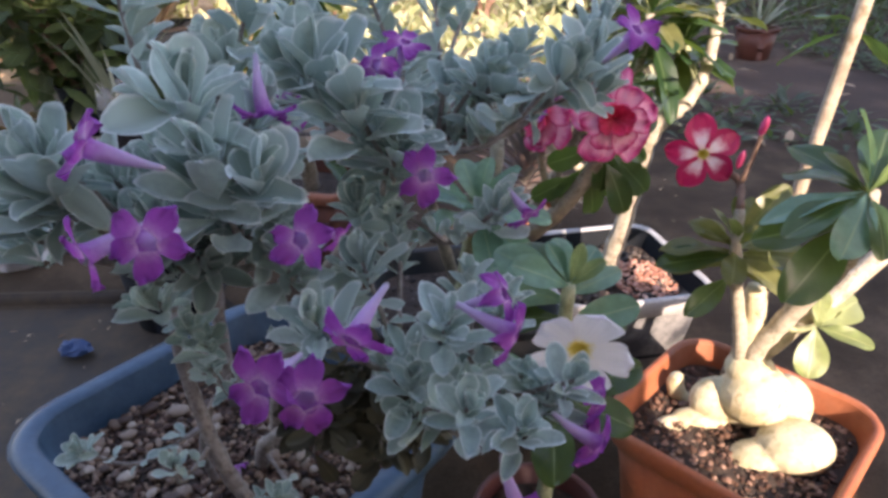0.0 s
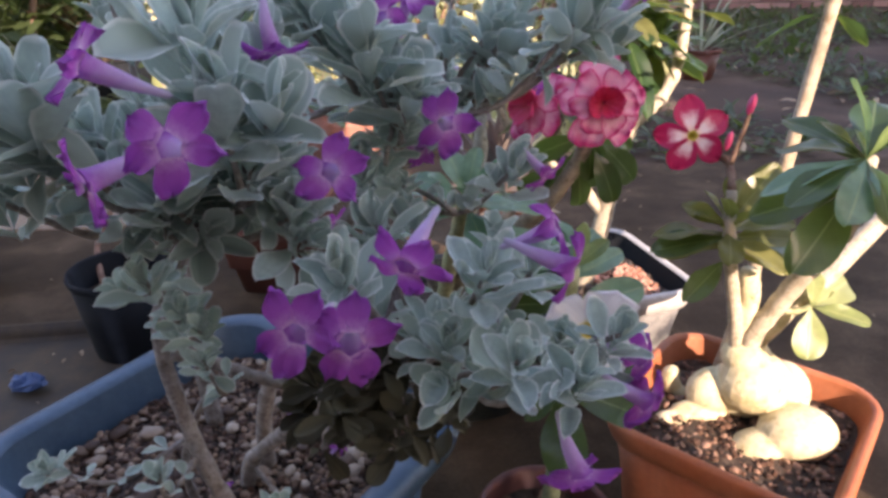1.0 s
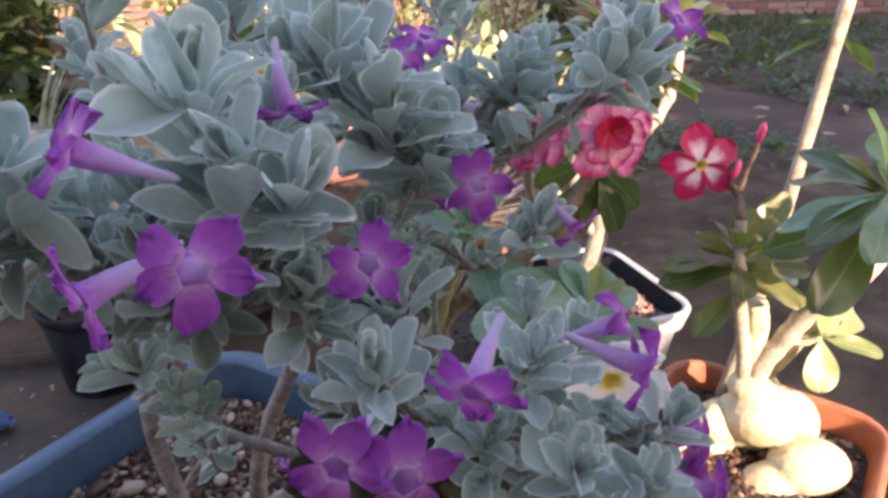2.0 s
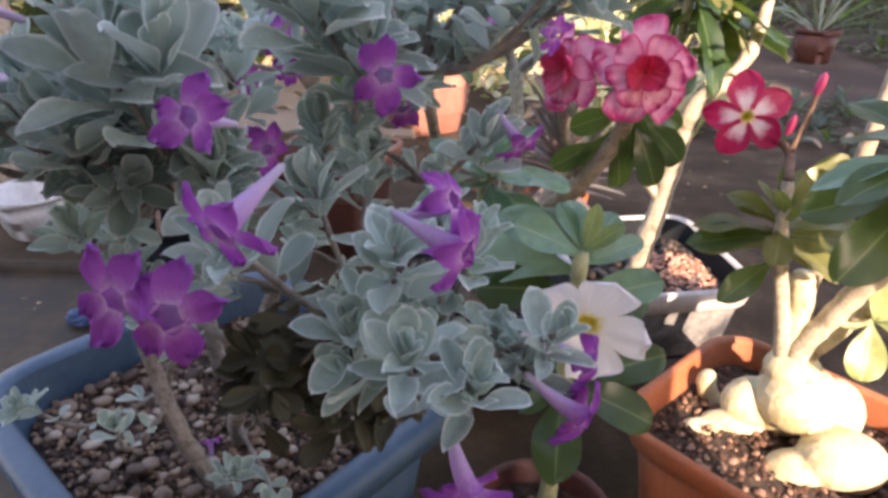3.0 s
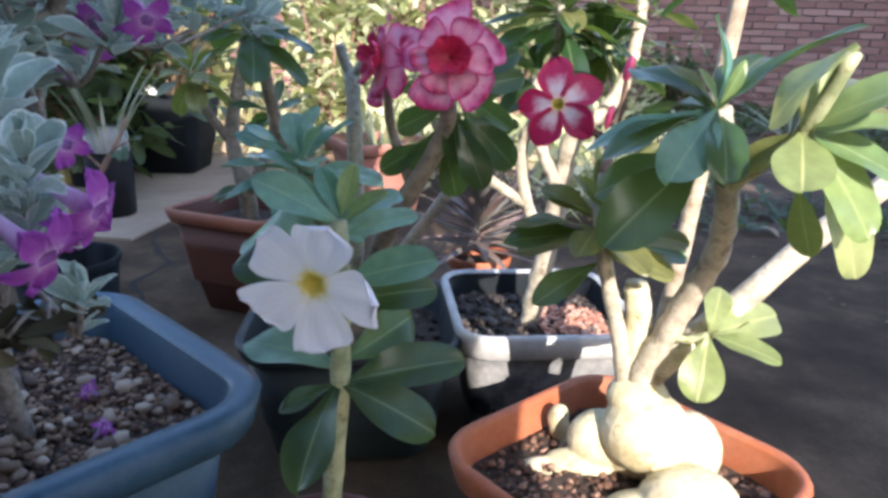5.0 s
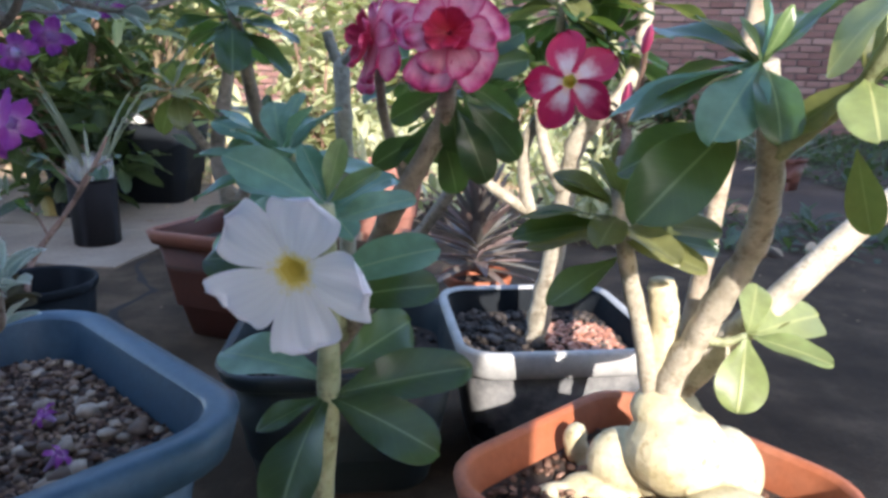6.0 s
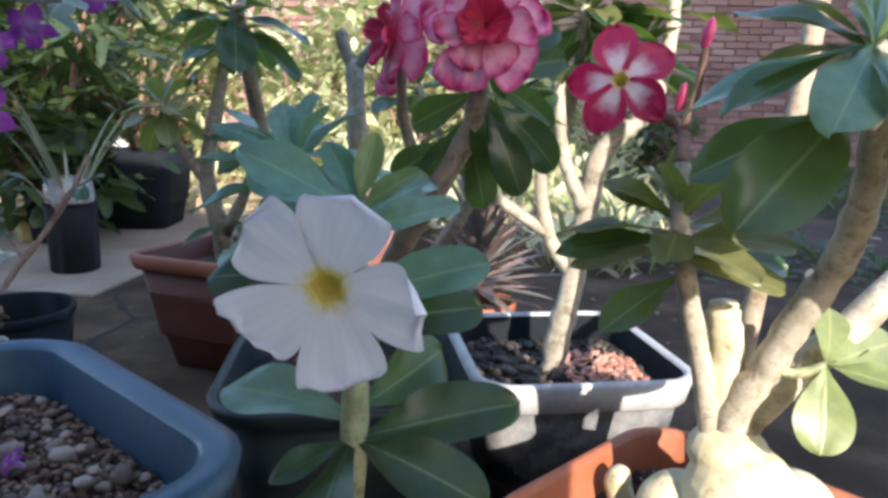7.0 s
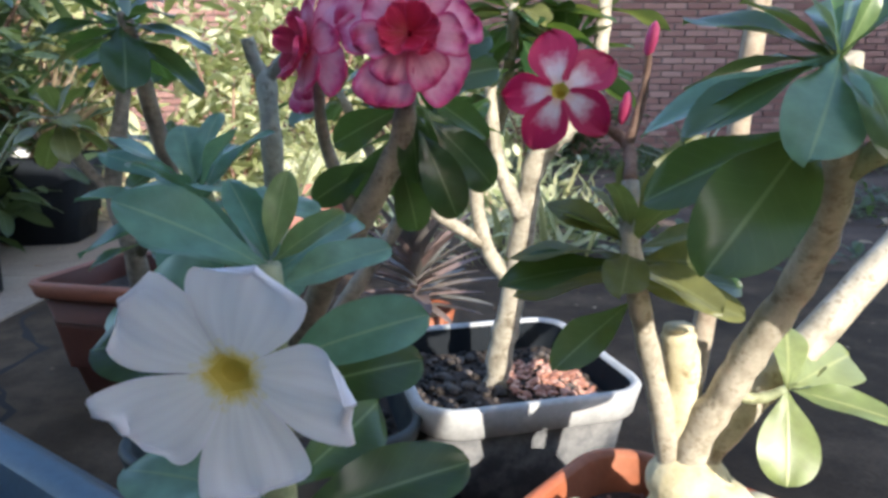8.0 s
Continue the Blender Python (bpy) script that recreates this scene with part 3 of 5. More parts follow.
def pebble_parts():
    """The larger cream pebbles, one by one."""
    t = thing("planter_pebbles", "larger cream and tan pebbles lying on the planter gravel", "pebbles", (BLUE[0], BLUE[1], 0.198))
    meshes = [raw_mesh("pebble", d[0], d[1], M["pebble"]) for d in STONES]
    m = pose(*BLUE, 0, 0, -35.5)
    for k in range(210):
        x, y = inside(0.144, 0.135, 0.05)
        r = rng.uniform(0.0028, 0.0058) + (0.0040 if k % 6 == 0 else 0)
        q = m @ pose(x, y, 0.200 + r * 0.35, rng.uniform(-25, 25), rng.uniform(-25, 25), rng.uniform(0, 360)) @ Matrix.Diagonal((r * rng.uniform(0.9, 1.4), r, r * 0.62, 1))
        part("pebble", meshes[k % 5], t, m=q)


pebble_parts()

DARK = (0.020, 0.955, 0.0)
pot("dark_green_pot", "dark green-black plastic pot with a faded rim", DARK, 12, 0.138, 0.138, 0.76, 0.172, 0.06, "green_plastic", wall=0.005, lip=0.006, lip_drop=0.02)
soil_bed("dark_pot_soil", "dark moist soil in the green-black pot", DARK, 12, 0.126, 0.126, 0.055, 0.128)
stones("dark_pot_grit", "coarse grit on the soil of the green-black pot", "gravel", DARK, 12, 0.12, 0.12, 0.05, 0.129, 160, 0.002, 0.005, "char")

MAROON = (0.104, 0.532, 0.0)
pot("maroon_pot", "small round maroon-brown plastic pot", MAROON, 0, 0.066, 0.066, 0.74, 0.152, 0.066, "maroon_plastic", wall=0.003, lip=0.004, lip_drop=0.016)
soil_bed("maroon_pot_soil", "dark soil in the small maroon pot", MAROON, 0, 0.06, 0.06, 0.06, 0.128)
stones("maroon_pot_gravel", "round tan stones on the soil of the maroon pot", "gravel", MAROON, 0, 0.055, 0.055, 0.055, 0.128, 60, 0.003, 0.009, "gravel")

WHITE = (0.272, 1.022, 0.0)
# The white on this pot's body and rim is painted sunlight.
pot("square_pot", "square black plastic pot, sun patches and sunlit rim painted pale", WHITE, 13, 0.122, 0.126, 0.76, 0.183, 0.04, "sunpatch_plastic", wall=0.005, lip=0.007, lip_drop=0.034, lip_mat="sunlit_rim_plastic", inner_mat="black_plastic", lip_label="rim coloured pale for sunlight")
soil_bed("square_pot_soil", "black charred soil in the square pot", WHITE, 13, 0.11, 0.114, 0.035, 0.146)
stones("square_pot_char", "black char and bark on the soil of the square pot", "mulch", WHITE, 13, 0.105, 0.11, 0.035, 0.147, 420, 0.003, 0.007, "char")
stones("square_pot_chips", "reddish broken brick chips heaped in the square pot", "chips", (0.325, 1.015, 0.0), 13, 0.048, 0.062, 0.03, 0.152, 420, 0.002, 0.005, "chips", 0.5)

BROWN = (-0.30, 1.36, 0.0)
pot("brown_pot", "tall square brown plastic pot with an orange-brown rim", BROWN, -14, 0.110, 0.110, 0.60, 0.212, 0.02, "brown_plastic", lip=0.009, lip_drop=0.026, lip_mat="lit_brown_rim", lip_label="orange-brown rim, light put into its colour")
soil_bed("brown_pot_soil", "dry reddish soil in the brown pot", BROWN, -14, 0.100, 0.100, 0.02, 0.172)

BAG = (-0.972, 1.93, 0.006)
pot("grow_bag", "black plastic grow bag, slightly slumped", BAG, 0, 0.066, 0.066, 0.94, 0.192, 0.066, "bag_plastic", wall=0.002, lip=0.001, lip_drop=0.01)
collar = thing("bottle_collar", "clear cut plastic bottle top standing on the grow bag soil", "bottle", (BAG[0], BAG[1], 0.176))
part("bottle_wall", loft("bottle_wall", [(0.060, 0.060, 0.060, 0.178), (0.062, 0.062, 0.062, 0.225), (0.058, 0.058, 0.058, 0.262), (0.0565, 0.0565, 0.0565, 0.262), (0.060, 0.060, 0.060, 0.225), (0.058, 0.058, 0.058, 0.178)], M["clear_plastic"], False), collar, m=pose(BAG[0], BAG[1], 0))
soil_bed("grow_bag_soil", "dry grey soil in the grow bag", BAG, 0, 0.062, 0.062, 0.06, 0.17)

BLACK = (-1.18, 2.66, 0.006)
pot("black_pot", "large black plastic pot on the pale paving", BLACK, 8, 0.175, 0.175, 0.72, 0.305, 0.06, "black_plastic", wall=0.004, lip=0.002, lip_drop=0.008)
soil_bed("black_pot_soil", "dark soil in the large black pot", BLACK, 8, 0.16, 0.16, 0.06, 0.275)
stones("black_pot_stones", "white stones lying in the large black pot", "stones", BLACK, 8, 0.13, 0.13, 0.06, 0.302, 5, 0.026, 0.038, "egg", 0.85)

SMALL = (-0.53, 1.12, 0.0)
pot("small_black_pot", "small round black nursery pot", SMALL, 0, 0.085, 0.085, 0.8, 0.160, 0.085, "black_plastic", wall=0.003, lip=0.003, lip_drop=0.014)
soil_bed("small_black_pot_soil", "dark soil low in the small black pot", SMALL, 0, 0.074, 0.074, 0.074, 0.11)

FARPOT = (-0.245, 2.34, -0.03)
pot("far_terracotta_pot", "fluted pale terracotta pot with a thick rim", FARPOT, 32, 0.150, 0.150, 0.70, 0.245, 0.05, "pale_terracotta", lip=0.012, lip_drop=0.035)
soil_bed("far_pot_soil", "dark soil in the pale terracotta pot", FARPOT, 32, 0.132, 0.132, 0.045, 0.215)
CACTUS = (0.165, 1.40, 0.0)
pot("small_terracotta_pot", "small orange terracotta pot with a chipped rim", CACTUS, 30, 0.062, 0.062, 0.74, 0.125, 0.062, "terracotta", lip=0.005, lip_drop=0.02)
soil_bed("small_terracotta_soil", "dark soil in the small terracotta pot", CACTUS, 30, 0.055, 0.055, 0.055, 0.105)

# ---- leaves and flowers ----
ROSE_LEAVES = [leaf_data(0.225, 0.68, 1.9, 0.22, 0.17, 0.030, 12, 6), leaf_data(0.245, 0.70, 2.0, 0.14, 0.28, 0.036, 12, 6), leaf_data(0.195, 0.64, 1.8, 0.32, 0.13, 0.030, 12, 6), leaf_data(0.32, 0.66, 2.0, 0.10, 0.10, 0.020, 12, 6), leaf_data(0.145, 0.62, 1.7, 0.30, 0.22, 0.020, 12, 6)]
SAGE_LEAVES = [leaf_data(0.235, 0.66, 1.5, 0.55, 0.02, 0.03, 8, 4), leaf_data(0.265, 0.70, 1.6, 0.42, -0.20, 0.03, 8, 4), leaf_data(0.195, 0.60, 1.25, 0.75, 0.14, 0.03, 8, 4)]
ROSE_MESH = {k: [raw_mesh("leaf", *d[:2], M[k], d[2]) for d in ROSE_LEAVES] for k in ("rose_leaf", "rose_leaf_young_lit", "rose_leaf_fresh", "rose_leaf_olive", "rose_leaf_sheen", "succulent")}
SAGE_MESH = [raw_mesh("leaf", *d[:2], M["sage_leaf"], d[2]) for d in SAGE_LEAVES]
BLADE = leaf_data(0.024, 0.35, 1.2, 0.3, 0.28, 0.0, 5, 2)
SUCC_LEAF = raw_mesh("leaf", *(lambda d: (d[0], d[1], M["succulent"], d[2]))(leaf_data(0.075, 0.3, 1.3, 0.5, 0.10, 0.0, 6, 2)))


def rose_leaf(plant, p, d, size, young=False, up=(0, 0, 1), roll=0.0, label="", shape=None):
    k = young if isinstance(young, str) else "rose_leaf_young_lit" if young else "rose_leaf"
    me = ROSE_MESH[k][shape if shape is not None else rng.randrange(3)]
    return part("leaf", me, plant, label, aim(Vector(p), d, up, size, roll))


def whorl(plant, p, axis, n, length, spread=(25, 95), young=False, start=0.0, inner=0.55, shape=None):
    """Leaves in a spiral round the tip of a stem; the inner ones are smaller and more upright."""
    a = Vector(axis).normalized()
    b = a.orthogonal().normalized()
    c = a.cross(b)
    for k in range(n):
        w = start + k * 2.39996 + rng.uniform(-0.2, 0.2)
        f = (k + 0.5) / n
        e = radians(spread[0] + (spread[1] - spread[0]) * f + rng.uniform(-8, 8))
        side = b * math.cos(w) + c * math.sin(w)
        d = a * math.cos(e) + side * math.sin(e)
        up = a * math.sin(e) - side * math.cos(e)
        size = length * (inner + (1 - inner) * f) * rng.uniform(0.88, 1.08)
        rose_leaf(plant, Vector(p) - a * (0.022 * f) + side * 0.003, d, size, (young if isinstance(young, str) else young and f < 0.6), up, rng.uniform(-0.25, 0.25), shape=shape)


def funnel(r0, r1, depth, mat, name="throat", sides=15, lobes=0.0):
    """A flower's tube: narrow behind, open in front at z = 0."""
    verts, faces, uvs = [], [], []
    rows = 7
    for i in range(rows + 1):
        f = i / rows
        r = r0 + (r1 - r0) * f ** 1.7
        for k in range(sides):
            w = 2 * math.pi * k / sides
            q = r * (1 + lobes * math.cos(5 * w) * f)
            verts.append((q * math.cos(w), q * math.sin(w), -depth * (1 - f)))
            uvs.append((0.5, f))
    for i in range(rows):
        for k in range(sides):
            q = (k + 1) % sides
            faces.append((i * sides + k, i * sides + q, (i + 1) * sides + q, (i + 1) * sides + k))
    faces.append(tuple(range(sides))[::-1])
    return raw_mesh(name, verts, faces, mat, uvs)


def trumpet(mat, sides=15):
    """The long bell of a sage flower: a thin stalk end that swells and flares into five shallow lobes."""
    verts, faces, uvs = [], [], []
    profile = ((-1.95, 0.04), (-1.86, 0.09), (-1.55, 0.105), (-1.20, 0.15), (-0.85, 0.20), (-0.50, 0.235), (-0.25, 0.25), (-0.08, 0.275), (0.0, 0.33))
    for i, (z, r) in enumerate(profile):
        for k in range(sides):
            w = 2 * math.pi * k / sides
            q = r * (1 + 0.10 * math.cos(5 * w) * max(0.0, (z + 1.2) / 1.2))
            verts.append((q * math.sin(w) + 0.06 * math.sin(2 * z), q * math.cos(w), z))
            uvs.append((0.5, i / (len(profile) - 1)))
    for i in range(len(profile) - 1):
        for k in range(sides):
            q = (k + 1) % sides
            faces.append((i * sides + k, i * sides + q, (i + 1) * sides + q, (i + 1) * sides + k))
    faces.append(tuple(range(sides)))
    return raw_mesh("throat", verts, faces, mat, uvs)


def petal_mesh(width, fat, tip, fold, droop, ruffle, mat, rows=9, cols=8, skew=0.0, base=0.25, slant=0.0, curl=0.0, jag=0.0):
    """slant: one corner of the rim runs out to a point; curl: the rim's other side bends back."""
    d = leaf_data(width, fat, tip, fold, droop, 0.0, rows, cols, ruffle, base)
    out = []
    for x, y, z in d[0]:
        f = max(0.0, (y - 0.45) / 0.55)
        y += jag * f ** 3 * (math.sin(x / width * 6.3 + 4 * skew * 10) + 0.5 * math.sin(x / width * 13.0 + 1.0))
        q = x / width
        out.append((x + skew * y * y + slant * 0.5 * f * f * max(0, q), y + slant * q * f + slant * 0.5 * f * max(0, q) ** 3, z + curl * f * f * q * q * (1 if q > 0 else -0.6)))
    return raw_mesh("petal", out, d[1], mat, d[2])


def facing(p, d, spin=0.0, size=1.0):
    """A pose at p whose z looks along d."""
    return Matrix.Translation(p) @ Vector(d).normalized().to_track_quat("Z", "Y").to_matrix().to_4x4() @ Matrix.Rotation(spin, 4, "Z") @ Matrix.Scale(size, 4)


WHITE_PETALS = [petal_mesh(0.55, 0.80, 3.5, 0.07, 0.08, 0.050, M["white_petal"], 14, 14, 0.04, 0.30, 0.05, 0.14, 0.026), petal_mesh(0.51, 0.78, 3.1, 0.14, 0.14, 0.075, M["white_petal"], 14, 14, 0.08, 0.30, 0.08, 0.22, 0.034), petal_mesh(0.57, 0.82, 3.8, 0.05, 0.04, 0.055, M["white_petal"], 14, 14, 0.0, 0.30, 0.03, 0.12, 0.030), petal_mesh(0.53, 0.80, 3.2, -0.08, 0.12, 0.075, M["white_petal"], 14, 14, 0.04, 0.30, 0.09, -0.16, 0.034)]
PINK_PETALS = [petal_mesh(0.43, 0.54, 1.45, 0.16, 0.06, 0.05, M["pink_petal"], 10, 8, 0.08, 0.4), petal_mesh(0.40, 0.52, 1.35, 0.24, 0.14, 0.07, M["pink_petal"], 10, 8, 0.10, 0.4)]
DOUBLE_PETALS = [petal_mesh(0.48, 0.70, 3.0, 0.12, 0.10, 0.05, M["double_petal"], 10, 10, 0.03, 0.25, 0.08, 0.2), petal_mesh(0.44, 0.68, 2.6, 0.18, 0.20, 0.09, M["double_petal"], 10, 10, 0.05, 0.25, 0.10, -0.22), petal_mesh(0.46, 0.70, 2.8, 0.06, -0.10, 0.10, M["double_petal"], 10, 10, 0.0, 0.25, 0.05, 0.25)]
INNER_PETALS = [petal_mesh(0.46, 0.64, 2.4, 0.30, -0.30, 0.10, M["inner_petal"]), petal_mesh(0.42, 0.62, 2.2, 0.35, -0.45, 0.12, M["inner_petal"])]
SAGE_PETALS = [petal_mesh(0.44, 0.60, 1.9, 0.16, 0.22, 0.12, M["sage_petal"], 10, 8, 0.06, 0.72, 0.0, 0.0, 0.05), petal_mesh(0.39, 0.54, 1.6, 0.34, 0.42, 0.17, M["sage_petal"], 10, 8, -0.12, 0.72, 0.06, 0.1, 0.07), petal_mesh(0.48, 0.62, 2.2, 0.05, 0.08, 0.18, M["sage_petal"], 10, 8, 0.12, 0.72, 0.10, -0.1, 0.06), petal_mesh(0.40, 0.56, 1.7, -0.28, 0.0, 0.15, M["sage_petal"], 10, 8, 0.04, 0.72, 0.0, 0.15, 0.07)]
WHITE_THROAT = funnel(0.10, 0.225, 0.045, M["yellow_throat"], lobes=0.06)
PINK_THROAT = funnel(0.06, 0.14, 0.20, M["yellow_throat"], lobes=0.06)
DOUBLE_THROAT = funnel(0.05, 0.13, 0.45, M["inner_petal"], lobes=0.06)
SAGE_TUBE = trumpet(M["sage_tube"])


def flower(plant, p, d, radius, petals, throat, spin=0.0, tilt=0.0, label="", count=5, tip0=0.12, uneven=6.0):
    """A flower whose eye is at p and which looks along d; tilt: degrees by which the petals bend back."""
    m = facing(Vector(p), d, spin, radius)
    f = part("flower", throat, plant, label, m)
    for k in range(count):
        q = m @ Matrix.Rotation(2 * math.pi * k / count + radians(rng.uniform(-uneven, uneven)), 4, "Z") @ Matrix.Translation((0, tip0, 0.004 * k)) @ Matrix.Rotation(radians(-tilt + rng.uniform(-uneven, uneven)), 4, "X") @ Matrix.Scale((1 - tip0) * rng.uniform(0.95, 1.05), 4)
        part("petal", petals[k % len(petals)], f, m=q)
    return f


# ---- desert rose with the pale caudex, in the terracotta pot ----


def blob(parts, name, mat):
    bm = bmesh.new()
    for c, r, turn in parts:
        bmesh.ops.create_uvsphere(bm, u_segments=18, v_segments=12, radius=1, matrix=pose(*c, *turn) @ Matrix.Diagonal((*r, 1)))
    return mesh_of(name, bm, M[mat])


def pale_rose():
    t = thing("desert_rose", "desert rose with swollen pale caudex, bare branches and broad leaves", "potted plant", (0.36, 0.655, 0.16), group="potted desert roses")
    lumps = [
        ((0.363, 0.658, 0.206), (0.039, 0.036, 0.038), (0, 0, 0)), ((0.355, 0.668, 0.234), (0.028, 0.026, 0.020), (0, 0, 0)), ((0.365, 0.680, 0.180), (0.040, 0.036, 0.034), (0, 0, 0)),
        ((0.328, 0.676, 0.182), (0.031, 0.024, 0.029), (0, -14, 0)), ((0.404, 0.664, 0.188), (0.029, 0.034, 0.034), (0, 0, 0)),
        ((0.394, 0.608, 0.173), (0.041, 0.036, 0.028), (0, -8, -12)), ((0.356, 0.607, 0.158), (0.034, 0.024, 0.017), (0, -12, -6)),
        ((0.291, 0.711, 0.180), (0.0105, 0.0105, 0.014), (0, 14, 0)), ((0.294, 0.709, 0.168), (0.011, 0.011, 0.018), (0, -18, 0)), ((0.303, 0.704, 0.156), (0.011, 0.011, 0.014), (0, -20, 0)),
        ((0.312, 0.667, 0.158), (0.034, 0.016, 0.0135), (0, 4, -6)), ((0.277, 0.664, 0.155), (0.022, 0.010, 0.0085), (0, 0, 8)), ((0.290, 0.658, 0.154), (0.016, 0.009, 0.007), (0, 0, 30)),
    ]
    caudex = part("caudex", blob(lumps, "caudex", "caudex"), t, "swollen cream caudex with thick lobed roots")
    rm = caudex.modifiers.new("remesh", "REMESH")
    rm.mode, rm.voxel_size, rm.use_smooth_shade = "VOXEL", 0.0018, True
    sm = caudex.modifiers.new("smooth", "SMOOTH")
    sm.factor, sm.iterations = 0.5, 1
    F = Vector((0.349, 0.670, 0.250))
    part("stem", tube("stem", [F + Vector((-0.004, 0, -0.02)), (0.334, 0.668, 0.285), (0.318, 0.664, 0.34), (0.305, 0.660, 0.395), (0.306, 0.672, 0.432)], 0.0085, 0.0055, M["sunlit_stem"], 10), t)
    part("stem", tube("stem", [F + Vector((0, 0.006, -0.01)), (0.349, 0.674, 0.30), (0.344, 0.674, 0.330), (0.343, 0.674, 0.340)], 0.0135, 0.0095, M["caudex"], 12, 5), t, "short cut stump with a pale top")
    part("stem", tube("stem", [F + Vector((0.002, 0.0, -0.02)), (0.358, 0.664, 0.272), (0.369, 0.656, 0.302), (0.379, 0.645, 0.339), (0.389, 0.628, 0.378), (0.384, 0.600, 0.418), (0.375, 0.580, 0.447), (0.366, 0.567, 0.475), (0.358, 0.560, 0.496)], 0.0118, 0.0070, M["sunlit_stem"], 12, 4), t, "thick grey-brown branch, sunlit along one side")
    part("stem", tube("stem", [F + Vector((0.004, 0.0, -0.012)), (0.392, 0.672, 0.290), (0.425, 0.675, 0.322), (0.481, 0.688, 0.380), (0.55, 0.71, 0.44), (0.60, 0.73, 0.52)], 0.0125, 0.0088, M["sunlit_stem"], 10), t)
    part("stem", tube("stem", [(0.376, 0.582, 0.444), (0.386, 0.553, 0.466), (0.396, 0.527, 0.488), (0.404, 0.502, 0.532)], 0.0062, 0.0042, M["green_stem"], 8), t)
    part("stem", tube("stem", [(0.371, 0.652, 0.302), (0.385, 0.647, 0.302), (0.399, 0.642, 0.310)], 0.004, 0.003, M["green_stem"], 8), t)
    part("stem", tube("stem", [(0.306, 0.672, 0.432), (0.309, 0.690, 0.452), (0.298, 0.697, 0.462), (0.275, 0.694, 0.474)], 0.0045, 0.003, M["brown_stem"], 8), t, "thin brown flower stalk")
    part("stem", tube("stem", [(0.309, 0.690, 0.452), (0.316, 0.690, 0.480), (0.317, 0.685, 0.507)], 0.0035, 0.002, M["brown_stem"], 8), t)
    # Leaves of the thin upright stem.
    A = Vector((0.306, 0.661, 0.39))
    O = "rose_leaf_olive"
    for d, size, z, young in (((-0.7, -0.5, -0.30), 0.066, -0.032, False), ((-1.0, -0.05, -0.05), 0.080, -0.006, False), ((-0.95, 0.2, -0.12), 0.072, -0.014, O), ((-0.75, 0.0, 0.42), 0.056, 0.006, O), ((0.65, -0.45, -0.08), 0.066, -0.016, O), ((0.92, 0.1, -0.05), 0.078, -0.014, False), ((0.55, 0.05, 0.80), 0.070, 0.014, O), ((0.9, -0.2, 0.05), 0.070, -0.004, O)):
        rose_leaf(t, A + Vector((0, 0, z)), d, size, young, (-0.05, -0.45 if d[0] < -0.8 else -0.75, 1.0), shape=2)
    whorl(t, A + Vector((0, 0, 0.016)), (0.05, -0.1, 1), 13, 0.068, (18, 95), O, 0.8)
    # The head of the thick branch: each leaf from its foot to its tip, with the way its face looks.
    N = Vector((0.357, 0.561, 0.496))
    C = Vector((0.395, 0.526, 0.489))
    for foot, tip, up, young, shape in (
        (N, (0.274, 0.564, 0.481), (0.05, -0.12, 1), "rose_leaf_sheen", 4), (N, (0.284, 0.540, 0.472), (0.1, -0.08, 1), False, 2), (N + Vector((-0.004, 0.004, -0.028)), (0.292, 0.512, 0.424), (-0.35, -0.90, 0.35), False, 0), (N + Vector((-0.004, 0.010, -0.03)), (0.287, 0.600, 0.434), (-0.1, -0.7, 0.7), False, 2),
        (N, (0.325, 0.510, 0.472), (0.0, -0.45, 0.9), "rose_leaf_sheen", 1), (N, (0.358, 0.508, 0.472), (0.1, -0.55, 0.85), False, 1), (N, (0.328, 0.585, 0.527), (0.6, -0.6, 0.4), O, 2), (N, (0.347, 0.560, 0.522), (0.5, -0.7, 0.2), "rose_leaf_fresh", 4), (N, (0.412, 0.546, 0.560), (-0.70, 0.0, 0.70), False, 4),
        (N, (0.373, 0.600, 0.555), (0.9, -0.45, 0.3), "rose_leaf_sheen", 4), (N, (0.312, 0.610, 0.528), (0.2, -0.4, 0.9), False, 0), (N, (0.325, 0.635, 0.505), (0, -0.2, 1), False, 1), (N, (0.395, 0.62, 0.54), (-0.2, -0.4, 0.9), False, 0), (N, (0.368, 0.552, 0.524), (0.2, -0.8, 0.3), "rose_leaf_fresh", 4),
        ((0.404, 0.500, 0.536), (0.367, 0.532, 0.499), (-0.55, -0.55, 0.7), True, 1), (C, (0.384, 0.482, 0.466), (-0.15, -0.75, 0.65), True, 3), ((0.413, 0.530, 0.473), (0.445, 0.520, 0.404), (0.1, -0.9, 0.4), True, 2), ((0.412, 0.560, 0.452), (0.428, 0.560, 0.402), (-0.5, -0.8, 0.1), O, 2),
        (C, (0.438, 0.500, 0.502), (-0.1, -0.45, 1), "rose_leaf_fresh", 2), (C, (0.430, 0.478, 0.530), (-0.4, -0.5, 0.8), "rose_leaf_fresh", 0), (C, (0.446, 0.505, 0.474), (-0.1, -0.6, 0.8), "rose_leaf_fresh", 0), (C, (0.430, 0.575, 0.528), (-0.2, -0.4, 0.9), O, 0), (C, (0.370, 0.548, 0.462), (-0.3, -0.8, 0.5), O, 2), (C, (0.404, 0.520, 0.530), (-0.1, -0.95, 0.2), True, 4), (C, (0.434, 0.490, 0.446), (0.34, -0.82, 0.45), "rose_leaf_fresh", 1), (C, (0.452, 0.545, 0.505), (0, -0.4, 1), O, 2),
    ):
        foot, tip = Vector(foot), Vector(tip)
